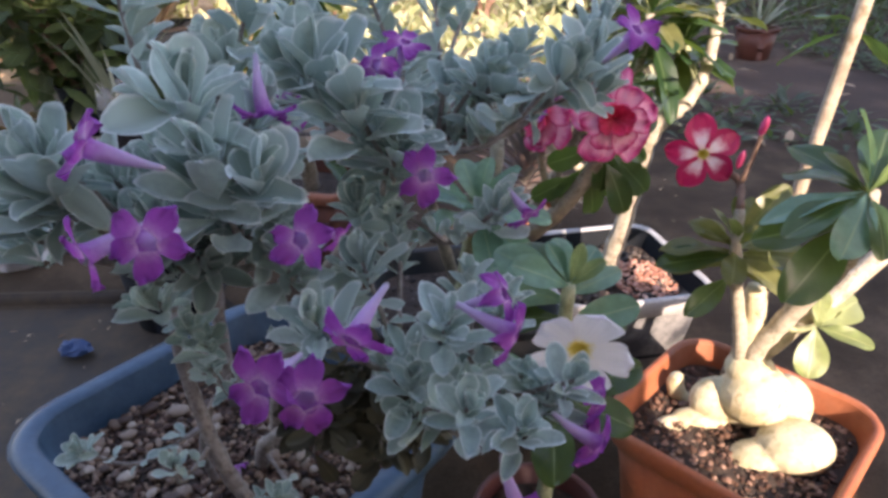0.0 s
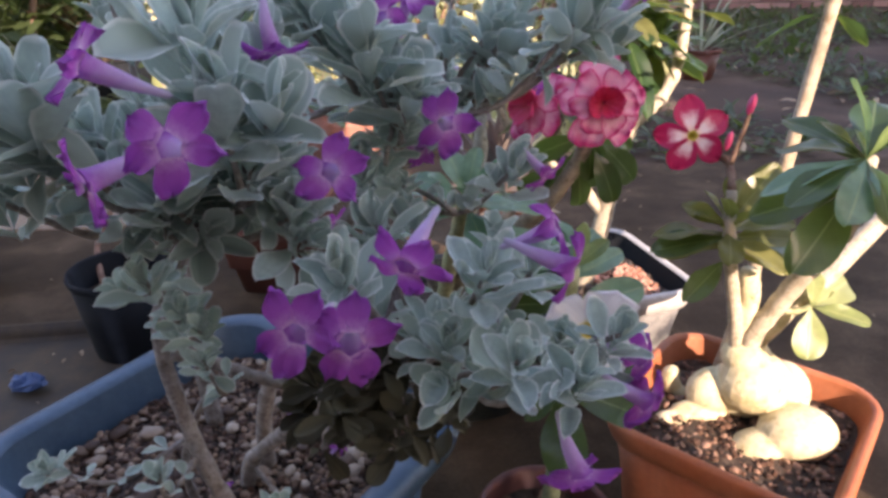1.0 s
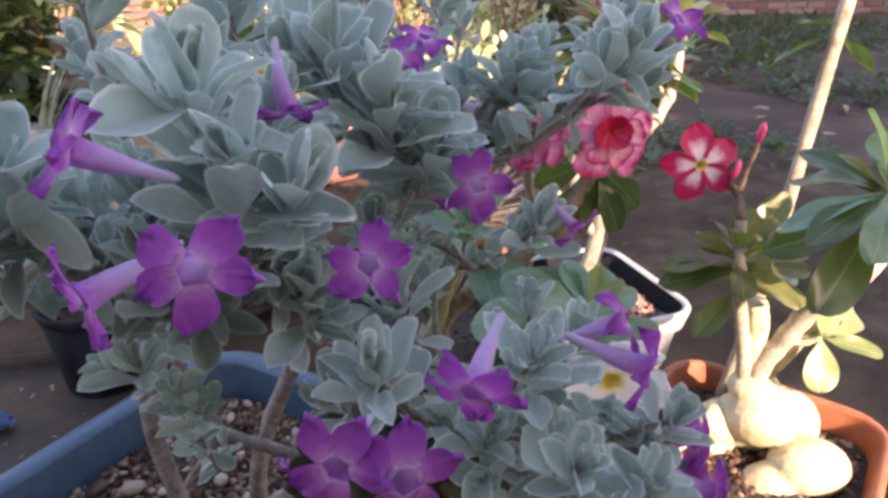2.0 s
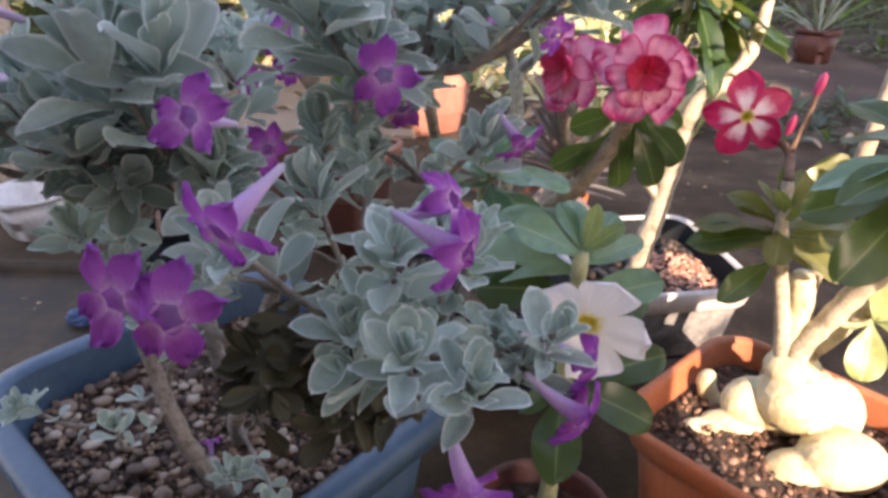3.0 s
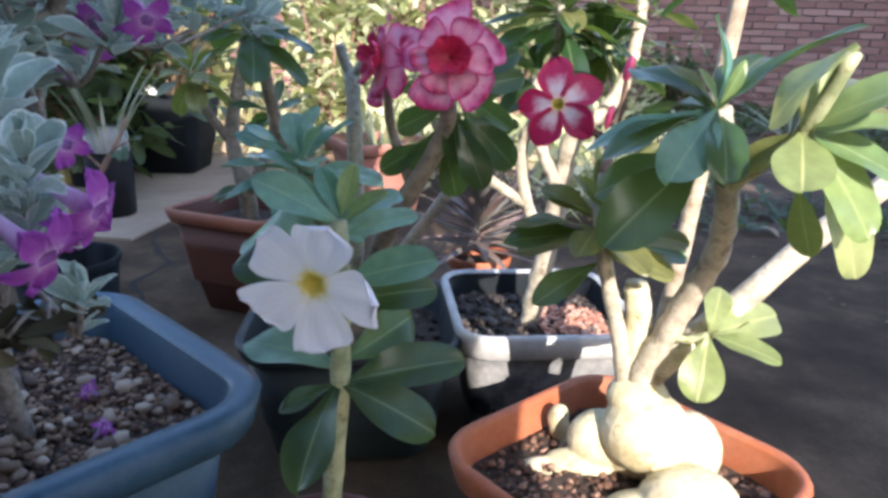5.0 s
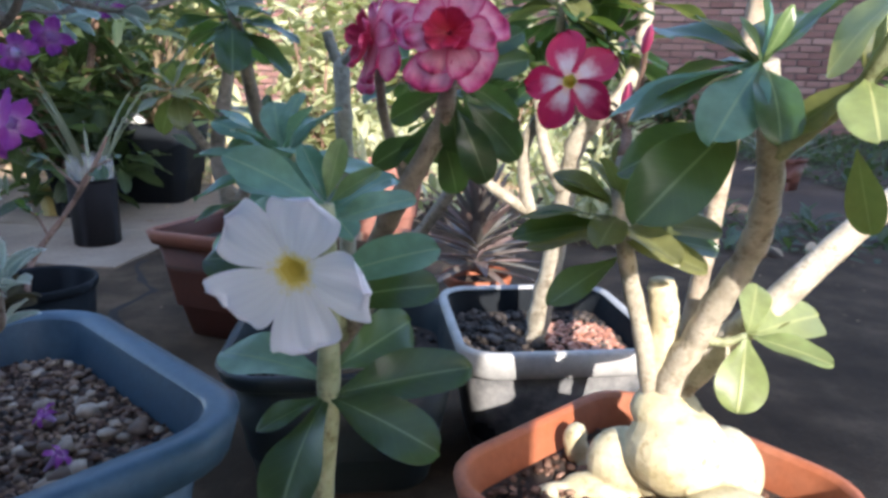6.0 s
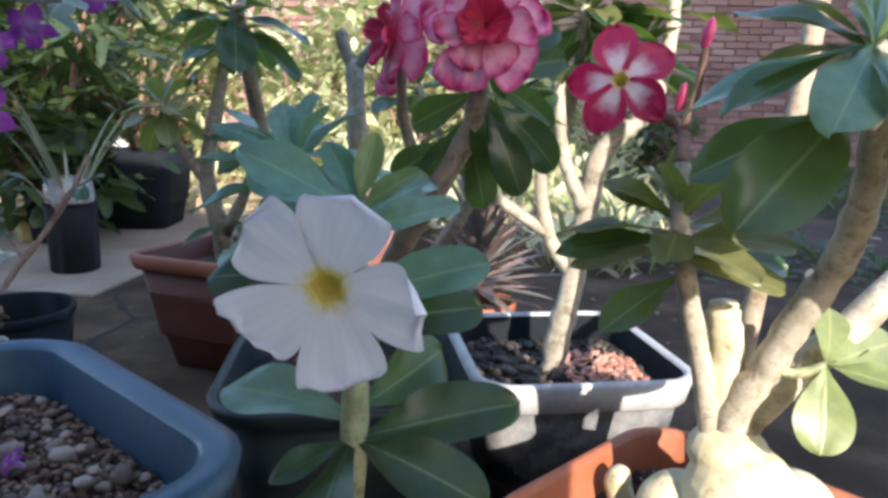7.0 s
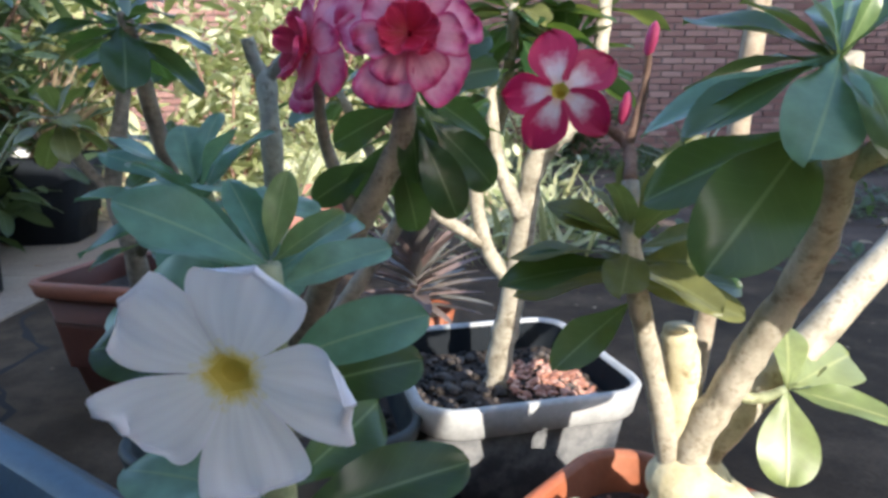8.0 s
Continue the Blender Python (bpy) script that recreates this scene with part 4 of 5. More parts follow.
        rose_leaf(t, foot, tip - foot, (tip - foot).length, young, up, rng.uniform(-0.1, 0.1), shape=shape)
    # Small shoot low on the thick branch.
    S = Vector((0.399, 0.642, 0.310))
    for tip, young, up, shape in (((0.389, 0.611, 0.265), True, (-0.2, -0.9, 0.35), 3), ((0.472, 0.685, 0.322), True, (-0.2, -0.75, 0.65), 0), ((0.446, 0.612, 0.309), True, (-0.1, -0.45, 0.9), 2), ((0.413, 0.668, 0.346), True, (-0.2, -1, 0.3), 1), ((0.440, 0.690, 0.322), O, (0, -0.5, 0.9), 0)):
        tip = Vector(tip)
        rose_leaf(t, S, tip - S, (tip - S).length, young, up, shape=shape)
    flower(t, (0.265, 0.688, 0.485), (-0.25, -1.0, 0.24), 0.0395, PINK_PETALS, PINK_THROAT, 0.35, 8, "star-shaped white flower with crimson petal edges")
    for k, (x, y, z) in enumerate(((0.318, 0.685, 0.515), (0.309, 0.700, 0.475))):
        part("bud", raw_mesh("bud", *sphere_data(8, 6)[:2], M["inner_petal"]), t, "closed crimson flower bud", aim(Vector((x, y, z)), (0.2, 0, 1), (0, -1, 0)) @ Matrix.Diagonal((0.004, 0.011, 0.004, 1)))
    return t


pale_rose()

# ---- desert rose with the double flowers, in the dark green pot ----


def double_rose():
    t = thing("desert_rose", "desert rose with double pink flowers and dark glossy leaves", "potted plant", (0.02, 0.94, 0.128), group="potted desert roses")
    part("caudex", tube("caudex", [(0.02, 0.945, 0.115), (0.022, 0.94, 0.15), (0.03, 0.93, 0.19)], 0.035, 0.018, M["rose_stem"], 12, 4), t)
    part("stem", tube("stem", [(0.03, 0.93, 0.18), (0.065, 0.87, 0.26), (0.105, 0.785, 0.345), (0.135, 0.748, 0.395), (0.165, 0.735, 0.45), (0.172, 0.722, 0.495)], 0.014, 0.007, M["rose_stem"], 10), t)
    part("stem", tube("stem", [(0.025, 0.93, 0.17), (0.03, 0.85, 0.27), (0.035, 0.76, 0.36), (0.040, 0.70, 0.425)], 0.012, 0.007, M["green_stem"], 10), t)
    part("stem", tube("stem", [(0.02, 0.94, 0.17), (-0.01, 0.90, 0.30), (-0.03, 0.84, 0.42), (-0.04, 0.80, 0.545)], 0.010, 0.006, M["rose_stem"], 9), t)
    part("stem", tube("stem", [(0.02, 0.94, 0.17), (0.05, 0.86, 0.30), (0.064, 0.80, 0.43), (0.062, 0.80, 0.503)], 0.0095, 0.0075, M["grey_stem"], 10), t, "grey pruned stem that forks at its top")
    part("stem", tube("stem", [(0.062, 0.80, 0.495), (0.055, 0.797, 0.510), (0.051, 0.795, 0.526)], 0.006, 0.005, M["grey_stem"], 9), t)
    part("stem", tube("stem", [(0.062, 0.80, 0.495), (0.080, 0.79, 0.512), (0.098, 0.76, 0.520)], 0.006, 0.004, M["grey_stem"], 9), t)
    whorl(t, (-0.04, 0.795, 0.550), (0.05, -0.1, 1), 16, 0.074, (30, 125), False, 0.7)
    part("stem", tube("stem", [(0.135, 0.748, 0.395), (0.112, 0.755, 0.45), (0.110, 0.742, 0.50)], 0.006, 0.004, M["rose_stem"], 8), t)
    part("stem", tube("stem", [(0.04, 0.92, 0.19), (0.10, 0.93, 0.28), (0.16, 0.94, 0.37), (0.19, 0.93, 0.46)], 0.010, 0.006, M["rose_stem"], 8), t)
    for p, d, size in (((0.180, 0.735, 0.478), (0.55, 0.05, -0.75), 0.062), ((0.176, 0.738, 0.470), (0.35, 0.15, -0.95), 0.065), ((0.168, 0.735, 0.476), (-0.75, 0.1, -0.35), 0.058), ((0.172, 0.73, 0.48), (0.15, -0.1, -0.95), 0.055),
                       ((0.18, 0.735, 0.49), (0.9, 0.2, 0.25), 0.06), ((0.185, 0.730, 0.468), (0.75, 0.0, -0.65), 0.066), ((0.160, 0.738, 0.455), (-0.45, 0.0, -0.85), 0.060), ((0.178, 0.728, 0.462), (0.45, -0.25, -0.85), 0.064), ((0.165, 0.742, 0.44), (0.25, 0.1, -0.9), 0.058), ((0.150, 0.745, 0.44), (-0.85, -0.1, -0.5), 0.056), ((0.165, 0.74, 0.465), (-0.1, 0.3, -0.9), 0.06), ((0.182, 0.735, 0.485), (0.8, 0.25, -0.5), 0.06), ((0.19, 0.74, 0.50), (0.5, 0.5, 0.6), 0.055), ((0.185, 0.735, 0.50), (0.75, 0.4, 0.45), 0.06)):
        rose_leaf(t, p, d, size, False, (0.15, -1, 0.35))
    whorl(t, (0.040, 0.690, 0.430), (-0.05, -0.2, 1), 16, 0.088, (18, 105), "rose_leaf_sheen", 0.4)
    whorl(t, (0.190, 0.93, 0.47), (0.1, 0.0, 1), 12, 0.085, (25, 100), False, 1.2)
    flower(t, (0.174, 0.697, 0.519), (0.0, -1.0, 0.18), 0.045, DOUBLE_PETALS, DOUBLE_THROAT, 0.1, 6, "double pink flower with a ruffled red heart")
    flower(t, (0.174, 0.6955, 0.519), (0.0, -1.0, 0.18), 0.034, DOUBLE_PETALS, DOUBLE_THROAT, 0.75, -8, "", 6, 0.14, 16)
    f = flower(t, (0.174, 0.693, 0.519), (0.0, -1.0, 0.18), 0.020, INNER_PETALS, DOUBLE_THROAT, 0.6, -12, "ruffled red heart of the double flower", 7, 0.1, 14)
    flower(t, (0.108, 0.728, 0.513), (-0.85, -0.55, 0.10), 0.040, DOUBLE_PETALS, DOUBLE_THROAT, 0.5, 12, "pink double flower seen from its side")
    flower(t, (0.107, 0.726, 0.513), (-0.85, -0.55, 0.10), 0.031, DOUBLE_PETALS, DOUBLE_THROAT, 0.9, -6, "", 6, 0.14, 16)
    flower(t, (0.106, 0.724, 0.513), (-0.85, -0.55, 0.10), 0.024, INNER_PETALS, DOUBLE_THROAT, 0.2, -8, "ruffled red heart of the double flower", 6, 0.1, 14)
    return t


double_rose()

# ---- white desert rose in the maroon pot ----


def white_rose():
    t = thing("desert_rose", "young desert rose with one large white flower and broad leaves", "potted plant", (0.106, 0.532, 0.128), group="potted desert roses")
    part("stem", tube("stem", [(0.106, 0.534, 0.115), (0.111, 0.540, 0.20), (0.115, 0.552, 0.285), (0.116, 0.554, 0.35), (0.117, 0.549, 0.412)], 0.0085, 0.006, M["green_stem"], 10), t)
    part("stem", tube("stem", [(0.116, 0.553, 0.362), (0.118, 0.532, 0.380), (0.118, 0.505, 0.388)], 0.004, 0.004, M["green_stem"], 8), t)
    N = Vector((0.115, 0.550, 0.288))
    # The broad leaves of the stem: foot, tip, face, shape.
    for foot, tip, up, kind, shape in (
        (N, (0.202, 0.578, 0.306), (0.05, -0.75, 0.75), False, 2), (N, (0.184, 0.525, 0.280), (0.25, -0.75, 0.75), False, 1), (N, (0.101, 0.475, 0.268), (-0.35, -0.75, 0.65), False, 1),
        (N, (0.080, 0.522, 0.281), (-0.2, -0.6, 0.9), False, 2), (N + Vector((0.002, 0.004, 0.016)), (0.163, 0.620, 0.318), (0.35, -0.9, 0.45), False, 0), (N + Vector((0.0, 0.004, 0.01)), (0.036, 0.575, 0.312), (0, -0.5, 1), "rose_leaf_sheen", 0),
        ((0.116, 0.555, 0.365), (0.178, 0.552, 0.392), (0.1, -0.75, 0.75), "rose_leaf_sheen", 0), ((0.116, 0.556, 0.350), (0.180, 0.575, 0.362), (0.1, -0.8, 0.7), False, 0), ((0.116, 0.556, 0.372), (0.044, 0.545, 0.388), (0, -0.6, 0.9), False, 1),
        ((0.117, 0.552, 0.395), (0.030, 0.580, 0.400), (0.0, -0.55, 0.9), "rose_leaf_sheen", 1), ((0.117, 0.550, 0.410), (0.072, 0.528, 0.446), (0.4, -0.6, 0.7), "rose_leaf_sheen", 0), ((0.117, 0.550, 0.408), (0.056, 0.575, 0.436), (0.3, -0.7, 0.7), "rose_leaf_sheen", 0),
        ((0.117, 0.552, 0.414), (0.110, 0.578, 0.446), (0.1, -0.85, 0.55), "rose_leaf_sheen", 1), ((0.118, 0.551, 0.415), (0.126, 0.552, 0.449), (0.1, -0.98, 0.2), "rose_leaf_fresh", 2), ((0.118, 0.550, 0.412), (0.146, 0.556, 0.434), (-0.3, -0.8, 0.6), "rose_leaf_fresh", 2), ((0.117, 0.552, 0.413), (0.100, 0.565, 0.446), (0.5, -0.8, 0.4), "rose_leaf_sheen", 2),
        ((0.117, 0.554, 0.405), (0.148, 0.595, 0.430), (-0.1, -0.5, 0.9), "rose_leaf_sheen", 0), ((0.117, 0.552, 0.400), (0.165, 0.570, 0.418), (-0.1, -0.6, 0.9), "rose_leaf_sheen", 2), ((0.117, 0.552, 0.404), (0.085, 0.610, 0.430), (0.1, -0.5, 0.9), False, 0),
    ):
        foot, tip = Vector(foot), Vector(tip)
        rose_leaf(t, foot, tip - foot, (tip - foot).length * 1.04, kind, up, rng.uniform(-0.1, 0.1), shape=shape)
    flower(t, (0.118, 0.488, 0.389), (-0.14, -1.0, -0.09), 0.0405, WHITE_PETALS, WHITE_THROAT, 0.90, -14, "large white flower with a yellow throat", uneven=4, tip0=0.15)
    return t


white_rose()

# ---- desert rose in the square pot ----


def tall_rose():
    t = thing("desert_rose", "tall desert rose with a pale crooked stem and leafy top", "potted plant", (0.27, 1.026, 0.146), group="potted desert roses")
    part("stem", tube("stem", [(0.266, 1.026, 0.13), (0.270, 1.018, 0.19), (0.280, 1.010, 0.248), (0.291, 1.0, 0.341), (0.298, 0.985, 0.410), (0.318, 0.981, 0.440), (0.339, 0.980, 0.459), (0.360, 0.985, 0.501), (0.370, 1.0, 0.560), (0.372, 1.006, 0.590)], 0.0165, 0.0065, M["sunlit_stem"], 12, 4, 0.10), t)
    part("stem", tube("stem", [(0.285, 0.975, 0.36), (0.265, 0.97, 0.40), (0.255, 0.975, 0.44), (0.25, 0.98, 0.50)], 0.009, 0.006, M["sunlit_stem"], 10), t)
    part("stem", tube("stem", [(0.284, 1.008, 0.272), (0.250, 1.010, 0.322), (0.238, 1.0, 0.405), (0.264, 0.99, 0.47), (0.276, 0.99, 0.578)], 0.0095, 0.006, M["sunlit_stem"], 10), t)
    whorl(t, (0.334, 1.012, 0.540), (0.1, 0, 1), 20, 0.095, (15, 115), False, 0.3)
    whorl(t, (0.372, 1.006, 0.595), (0.1, 0, 1), 9, 0.085, (20, 100), "rose_leaf_olive", 1.3)
    part("stem", tube("stem", [(0.352, 0.983, 0.485), (0.342, 1.0, 0.515), (0.334, 1.012, 0.540)], 0.006, 0.005, M["green_stem"], 8), t)
    whorl(t, (0.25, 0.98, 0.505), (-0.1, 0, 1), 12, 0.08, (25, 100), False, 2.1)
    part("stem", tube("stem", [(0.250, 1.010, 0.322), (0.190, 1.005, 0.362), (0.133, 1.0, 0.412), (0.092, 1.0, 0.49)], 0.008, 0.005, M["sunlit_stem"], 9), t)
    whorl(t, (0.09, 1.0, 0.50), (-0.2, 0, 1), 11, 0.085, (30, 110), False, 0.9)
    whorl(t, (0.277, 0.99, 0.590), (0.1, 0, 1), 16, 0.118, (15, 120), "rose_leaf_olive", 0.4, shape=4)
    whorl(t, (0.277, 0.99, 0.578), (0.1, 0, 1), 18, 0.128, (35, 128), False, 1.1, shape=4)
    return t


tall_rose()

# ---- desert rose in the brown pot ----


def shaded_rose():
    t = thing("desert_rose", "desert rose in the brown pot with dark drooping leaves", "potted plant", (-0.30, 1.37, 0.17), group="potted desert roses")
    part("stem", tube("stem", [(-0.30, 1.37, 0.15), (-0.305, 1.365, 0.24), (-0.33, 1.37, 0.34), (-0.31, 1.38, 0.46), (-0.29, 1.39, 0.57)], 0.020, 0.009, M["rose_stem"], 10), t)
    part("stem", tube("stem", [(-0.302, 1.365, 0.23), (-0.25, 1.35, 0.32), (-0.225, 1.34, 0.40)], 0.012, 0.007, M["rose_stem"], 10), t)
    part("stem", tube("stem", [(-0.33, 1.37, 0.33), (-0.38, 1.36, 0.40), (-0.40, 1.36, 0.46)], 0.010, 0.007, M["rose_stem"], 10), t)
    whorl(t, (-0.29, 1.39, 0.585), (0, 0, 1), 18, 0.11, (25, 130), False)
    whorl(t, (-0.225, 1.34, 0.41), (0.2, -0.1, 1), 10, 0.10, (30, 115), False, 1.0)
    whorl(t, (-0.40, 1.36, 0.47), (-0.2, 0, 1), 16, 0.10, (30, 130), "rose_leaf_olive", 2.0)
    for d in ((0.6, -0.6, -0.35), (0.9, 0.1, -0.2), (-0.7, -0.5, -0.2)):
        rose_leaf(t, (-0.27, 1.35, 0.26), d, 0.10)
    return t


shaded_rose()

# ---- sage bush ----


def sage_rosette(plant, piles, p, axis, n, size, single):
    a = Vector(axis).normalized()
    b = a.orthogonal().normalized()
    c = a.cross(b)
    for k in range(n):
        w = k * 2.39996 + rng.uniform(-0.3, 0.3)
        f = (k + 0.5) / n
        e = radians(6 + 64 * f + rng.uniform(-13, 13))
        side = b * math.cos(w) + c * math.sin(w)
        d = a * math.cos(e) + side * math.sin(e)
        up = a * math.sin(e) - side * math.cos(e)
        s = size * (0.62 + 0.42 * f) * rng.uniform(0.75, 1.18)
        m = aim(Vector(p) - a * (size * 0.7 * f), d, up, s, rng.uniform(-0.3, 0.3))
        q = rng.randrange(3)
        if single[0] > 0:
            part("leaf", SAGE_MESH[q], plant, m=m)
            single[0] -= 1
        else:
            piles.add(SAGE_LEAVES[q], m)


def sage_bush():
    t = thing("sage_bush", "silver-leaved sage bush with purple flowers growing in the blue planter", "shrub", (-0.19, 0.56, 0.198))
    front = [(-0.09, 0.321, 0.603), (-0.104, 0.346, 0.631), (-0.037, 0.401, 0.613), (-0.169, 0.325, 0.604), (-0.047, 0.304, 0.535), (0.016, 0.312, 0.532), (0.025, 0.278, 0.507), (0.05, 0.274, 0.50), (-0.002, 0.308, 0.498),
             (0.035, 0.395, 0.415), (-0.087, 0.345, 0.582), (-0.08, 0.378, 0.558), (0.070, 0.325, 0.470), (-0.036, 0.384, 0.524), (-0.074, 0.363, 0.539), (0.056, 0.340, 0.478), (0.045, 0.352, 0.515), (-0.13, 0.345, 0.565), (0.080, 0.318, 0.492)]
    low = [(-0.178, 0.393, 0.488), (-0.146, 0.386, 0.475), (-0.275, 0.425, 0.334), (-0.19, 0.404, 0.343), (0.008, 0.392, 0.468), (0.014, 0.378, 0.442), (-0.143, 0.372, 0.533), (-0.159, 0.377, 0.501), (-0.136, 0.385, 0.464), (-0.146, 0.40, 0.434), (-0.125, 0.425, 0.285), (-0.095, 0.415, 0.27)]
    high = [(-0.015, 0.412, 0.59), (-0.173, 0.388, 0.573), (0.045, 0.43, 0.538), (0.036, 0.485, 0.611), (-0.06, 0.411, 0.632), (-0.045, 0.434, 0.539), (0.098, 0.452, 0.628), (0.055, 0.517, 0.617), (-0.024, 0.45, 0.598), (-0.01, 0.535, 0.552), (-0.025, 0.449, 0.516), (-0.12, 0.44, 0.63), (-0.162, 0.407, 0.544), (-0.154, 0.464, 0.544)]
    back = [(-0.238, 0.586, 0.617), (-0.024, 0.575, 0.61), (-0.071, 0.472, 0.457), (-0.187, 0.78, 0.575), (-0.126, 0.78, 0.565), (-0.185, 0.734, 0.555), (-0.171, 0.647, 0.551), (-0.16, 0.52, 0.62), (-0.08, 0.53, 0.63), (-0.10, 0.66, 0.60), (-0.02, 0.62, 0.57), (-0.22, 0.68, 0.58), (-0.26, 0.55, 0.52)]
    crown = [(-0.18, 0.452, 0.672), (-0.108, 0.466, 0.655), (-0.05, 0.56, 0.66), (0.083, 0.45, 0.62), (0.045, 0.486, 0.608), (0.12, 0.534, 0.635), (0.0, 0.58, 0.655), (-0.185, 0.335, 0.585), (-0.205, 0.345, 0.56), (-0.06, 0.475, 0.607), (-0.148, 0.40, 0.574), (-0.127, 0.45, 0.575), (-0.138, 0.38, 0.553), (-0.115, 0.50, 0.564), (-0.021, 0.55, 0.568), (-0.041, 0.62, 0.558), (-0.017, 0.66, 0.571), (0.02, 0.66, 0.552), (-0.024, 0.45, 0.568)]
    roots = [Vector((-0.223, 0.527, 0.19)), Vector((-0.183, 0.552, 0.19)), Vector((-0.235, 0.640, 0.19))]
    # The trunks and limbs, and where the twigs leave them.
    trunks = [
        [(-0.165, 0.485, 0.19), (-0.170, 0.450, 0.28), (-0.184, 0.452, 0.34), (-0.197, 0.466, 0.415), (-0.170, 0.460, 0.476), (-0.13, 0.42, 0.53)],
        [(-0.190, 0.464, 0.398), (-0.165, 0.462, 0.392), (-0.141, 0.458, 0.384), (-0.088, 0.448, 0.371), (-0.032, 0.438, 0.371), (0.0, 0.42, 0.385)],
        [roots[0], (-0.215, 0.50, 0.26), (-0.186, 0.47, 0.335), (-0.153, 0.460, 0.386)],
        [roots[1], (-0.16, 0.51, 0.26), (-0.10, 0.46, 0.34), (-0.04, 0.41, 0.41), (0.0, 0.385, 0.45)],
        [roots[1] + Vector((0.015, 0.02, 0)), (-0.15, 0.54, 0.30), (-0.10, 0.52, 0.42), (-0.05, 0.49, 0.50), (-0.01, 0.48, 0.56)],
        [roots[2], (-0.235, 0.63, 0.30), (-0.22, 0.62, 0.40), (-0.20, 0.62, 0.48), (-0.17, 0.62, 0.55)],
    ]
    for k, q in enumerate(trunks):
        part("trunk", tube("trunk", q, (0.0070, 0.0052, 0.0040, 0.0075, 0.0080, 0.0085)[k], (0.0045, 0.0030, 0.0026, 0.0045, 0.0045, 0.0045)[k], M["sage_stem"], 9, 6, 0.10), t, "rough grey-brown woody stem")
    nodes = [p for q in trunks for p in curve_points(q, 6)[5:]]
    pile, twigs = Pile(), Pile()
    single = [300]
    for group, usual, n in ((front, 0.0252, 13), (high, 0.0270, 12), (low, 0.0225, 10), (back, 0.0255, 11), (crown, 0.0275, 11)):
        for tip in group:
            tip = Vector(tip)
            size = usual * (0.92 + 0.36 * min(1.0, max(0.0, (tip.z - 0.46) / 0.14)))
            near = min(nodes, key=lambda p: (p - tip).length + max(0, p.z - tip.z + 0.02) * 3)
            mid = near.lerp(tip, 0.5) + Vector((rng.uniform(-0.012, 0.012), rng.uniform(-0.012, 0.012), -0.02 if tip.z > near.z else 0.01))
            part("twig", tube("twig", [near, mid, tip], 0.0024, 0.0014, M["sage_stem"], 6, 5, 0.08), t)
            axis = (tip - mid).normalized() * 0.45 + Vector((rng.uniform(-0.15, 0.15), -0.12, 0.9))
            if tip.y < 0.425 and tip.z > 0.50:
                size *= 1.16 + 0.22 * min(1.0, max(0.0, (tip.z - 0.55) / 0.06))
            sage_rosette(t, pile, tip, axis, n, size, single)
            length = (tip - near).length
            for k in range(int(length / 0.011)):
                f = 1 - (k + 0.5) * 0.011 / length
                if f < 0.12 or rng.random() < 0.15 + 0.35 * (1 - f):
                    continue
                p = near.lerp(mid, f * 2) if f < 0.5 else mid.lerp(tip, f * 2 - 1)
                for _ in range(2):
                    d = Vector((rng.uniform(-1, 1), rng.uniform(-1, 1), rng.uniform(-0.3, 0.9))).normalized()
                    pile.add(SAGE_LEAVES[rng.randrange(3)], aim(p, d, (0, -0.3, 1), size * rng.uniform(0.55, 1.0), rng.uniform(-0.5, 0.5)))
            if rng.random() < 0.75 and group is not low:
                q = tip + Vector((rng.uniform(-0.03, 0.03), rng.uniform(0.0, 0.04), rng.uniform(-0.04, 0.01)))
                if q.x > 0.03 and q.y < 0.36:
                    continue
                if q.x > 0.0 and q.y > 0.335 and q.z < 0.52:
                    q.x -= 0.06
                part("twig", tube("twig", [mid, mid.lerp(q, 0.5) + Vector((0, 0, 0.006)), q], 0.002, 0.0012, M["sage_stem"], 6, 4), t)
                sage_rosette(t, pile, q, (q - mid).normalized() + Vector((0, -0.1, 0.5)), 10, size * 0.85, [0])
    part("foliage", pile.mesh("foliage", M["sage_foliage"]), t, "felted grey-green leaves crowding the inner twigs", kind="stuff")
    # Old leaves on the low twigs, dark with the shade under the rosettes.
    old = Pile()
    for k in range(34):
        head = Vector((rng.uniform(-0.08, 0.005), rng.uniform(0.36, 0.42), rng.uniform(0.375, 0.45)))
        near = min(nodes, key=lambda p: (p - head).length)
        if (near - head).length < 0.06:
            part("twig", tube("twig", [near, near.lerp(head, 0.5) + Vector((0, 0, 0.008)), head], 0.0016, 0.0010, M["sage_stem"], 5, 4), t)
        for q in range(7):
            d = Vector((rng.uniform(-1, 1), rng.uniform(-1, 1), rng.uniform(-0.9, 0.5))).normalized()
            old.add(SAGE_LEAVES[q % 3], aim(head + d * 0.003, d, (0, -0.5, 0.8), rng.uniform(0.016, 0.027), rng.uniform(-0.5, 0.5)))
    part("old_leaves", old.mesh("old_leaves", M["sage_old_shaded"]), t, "dull brownish old leaves low on the twigs, darkened for deep shade", kind="stuff")
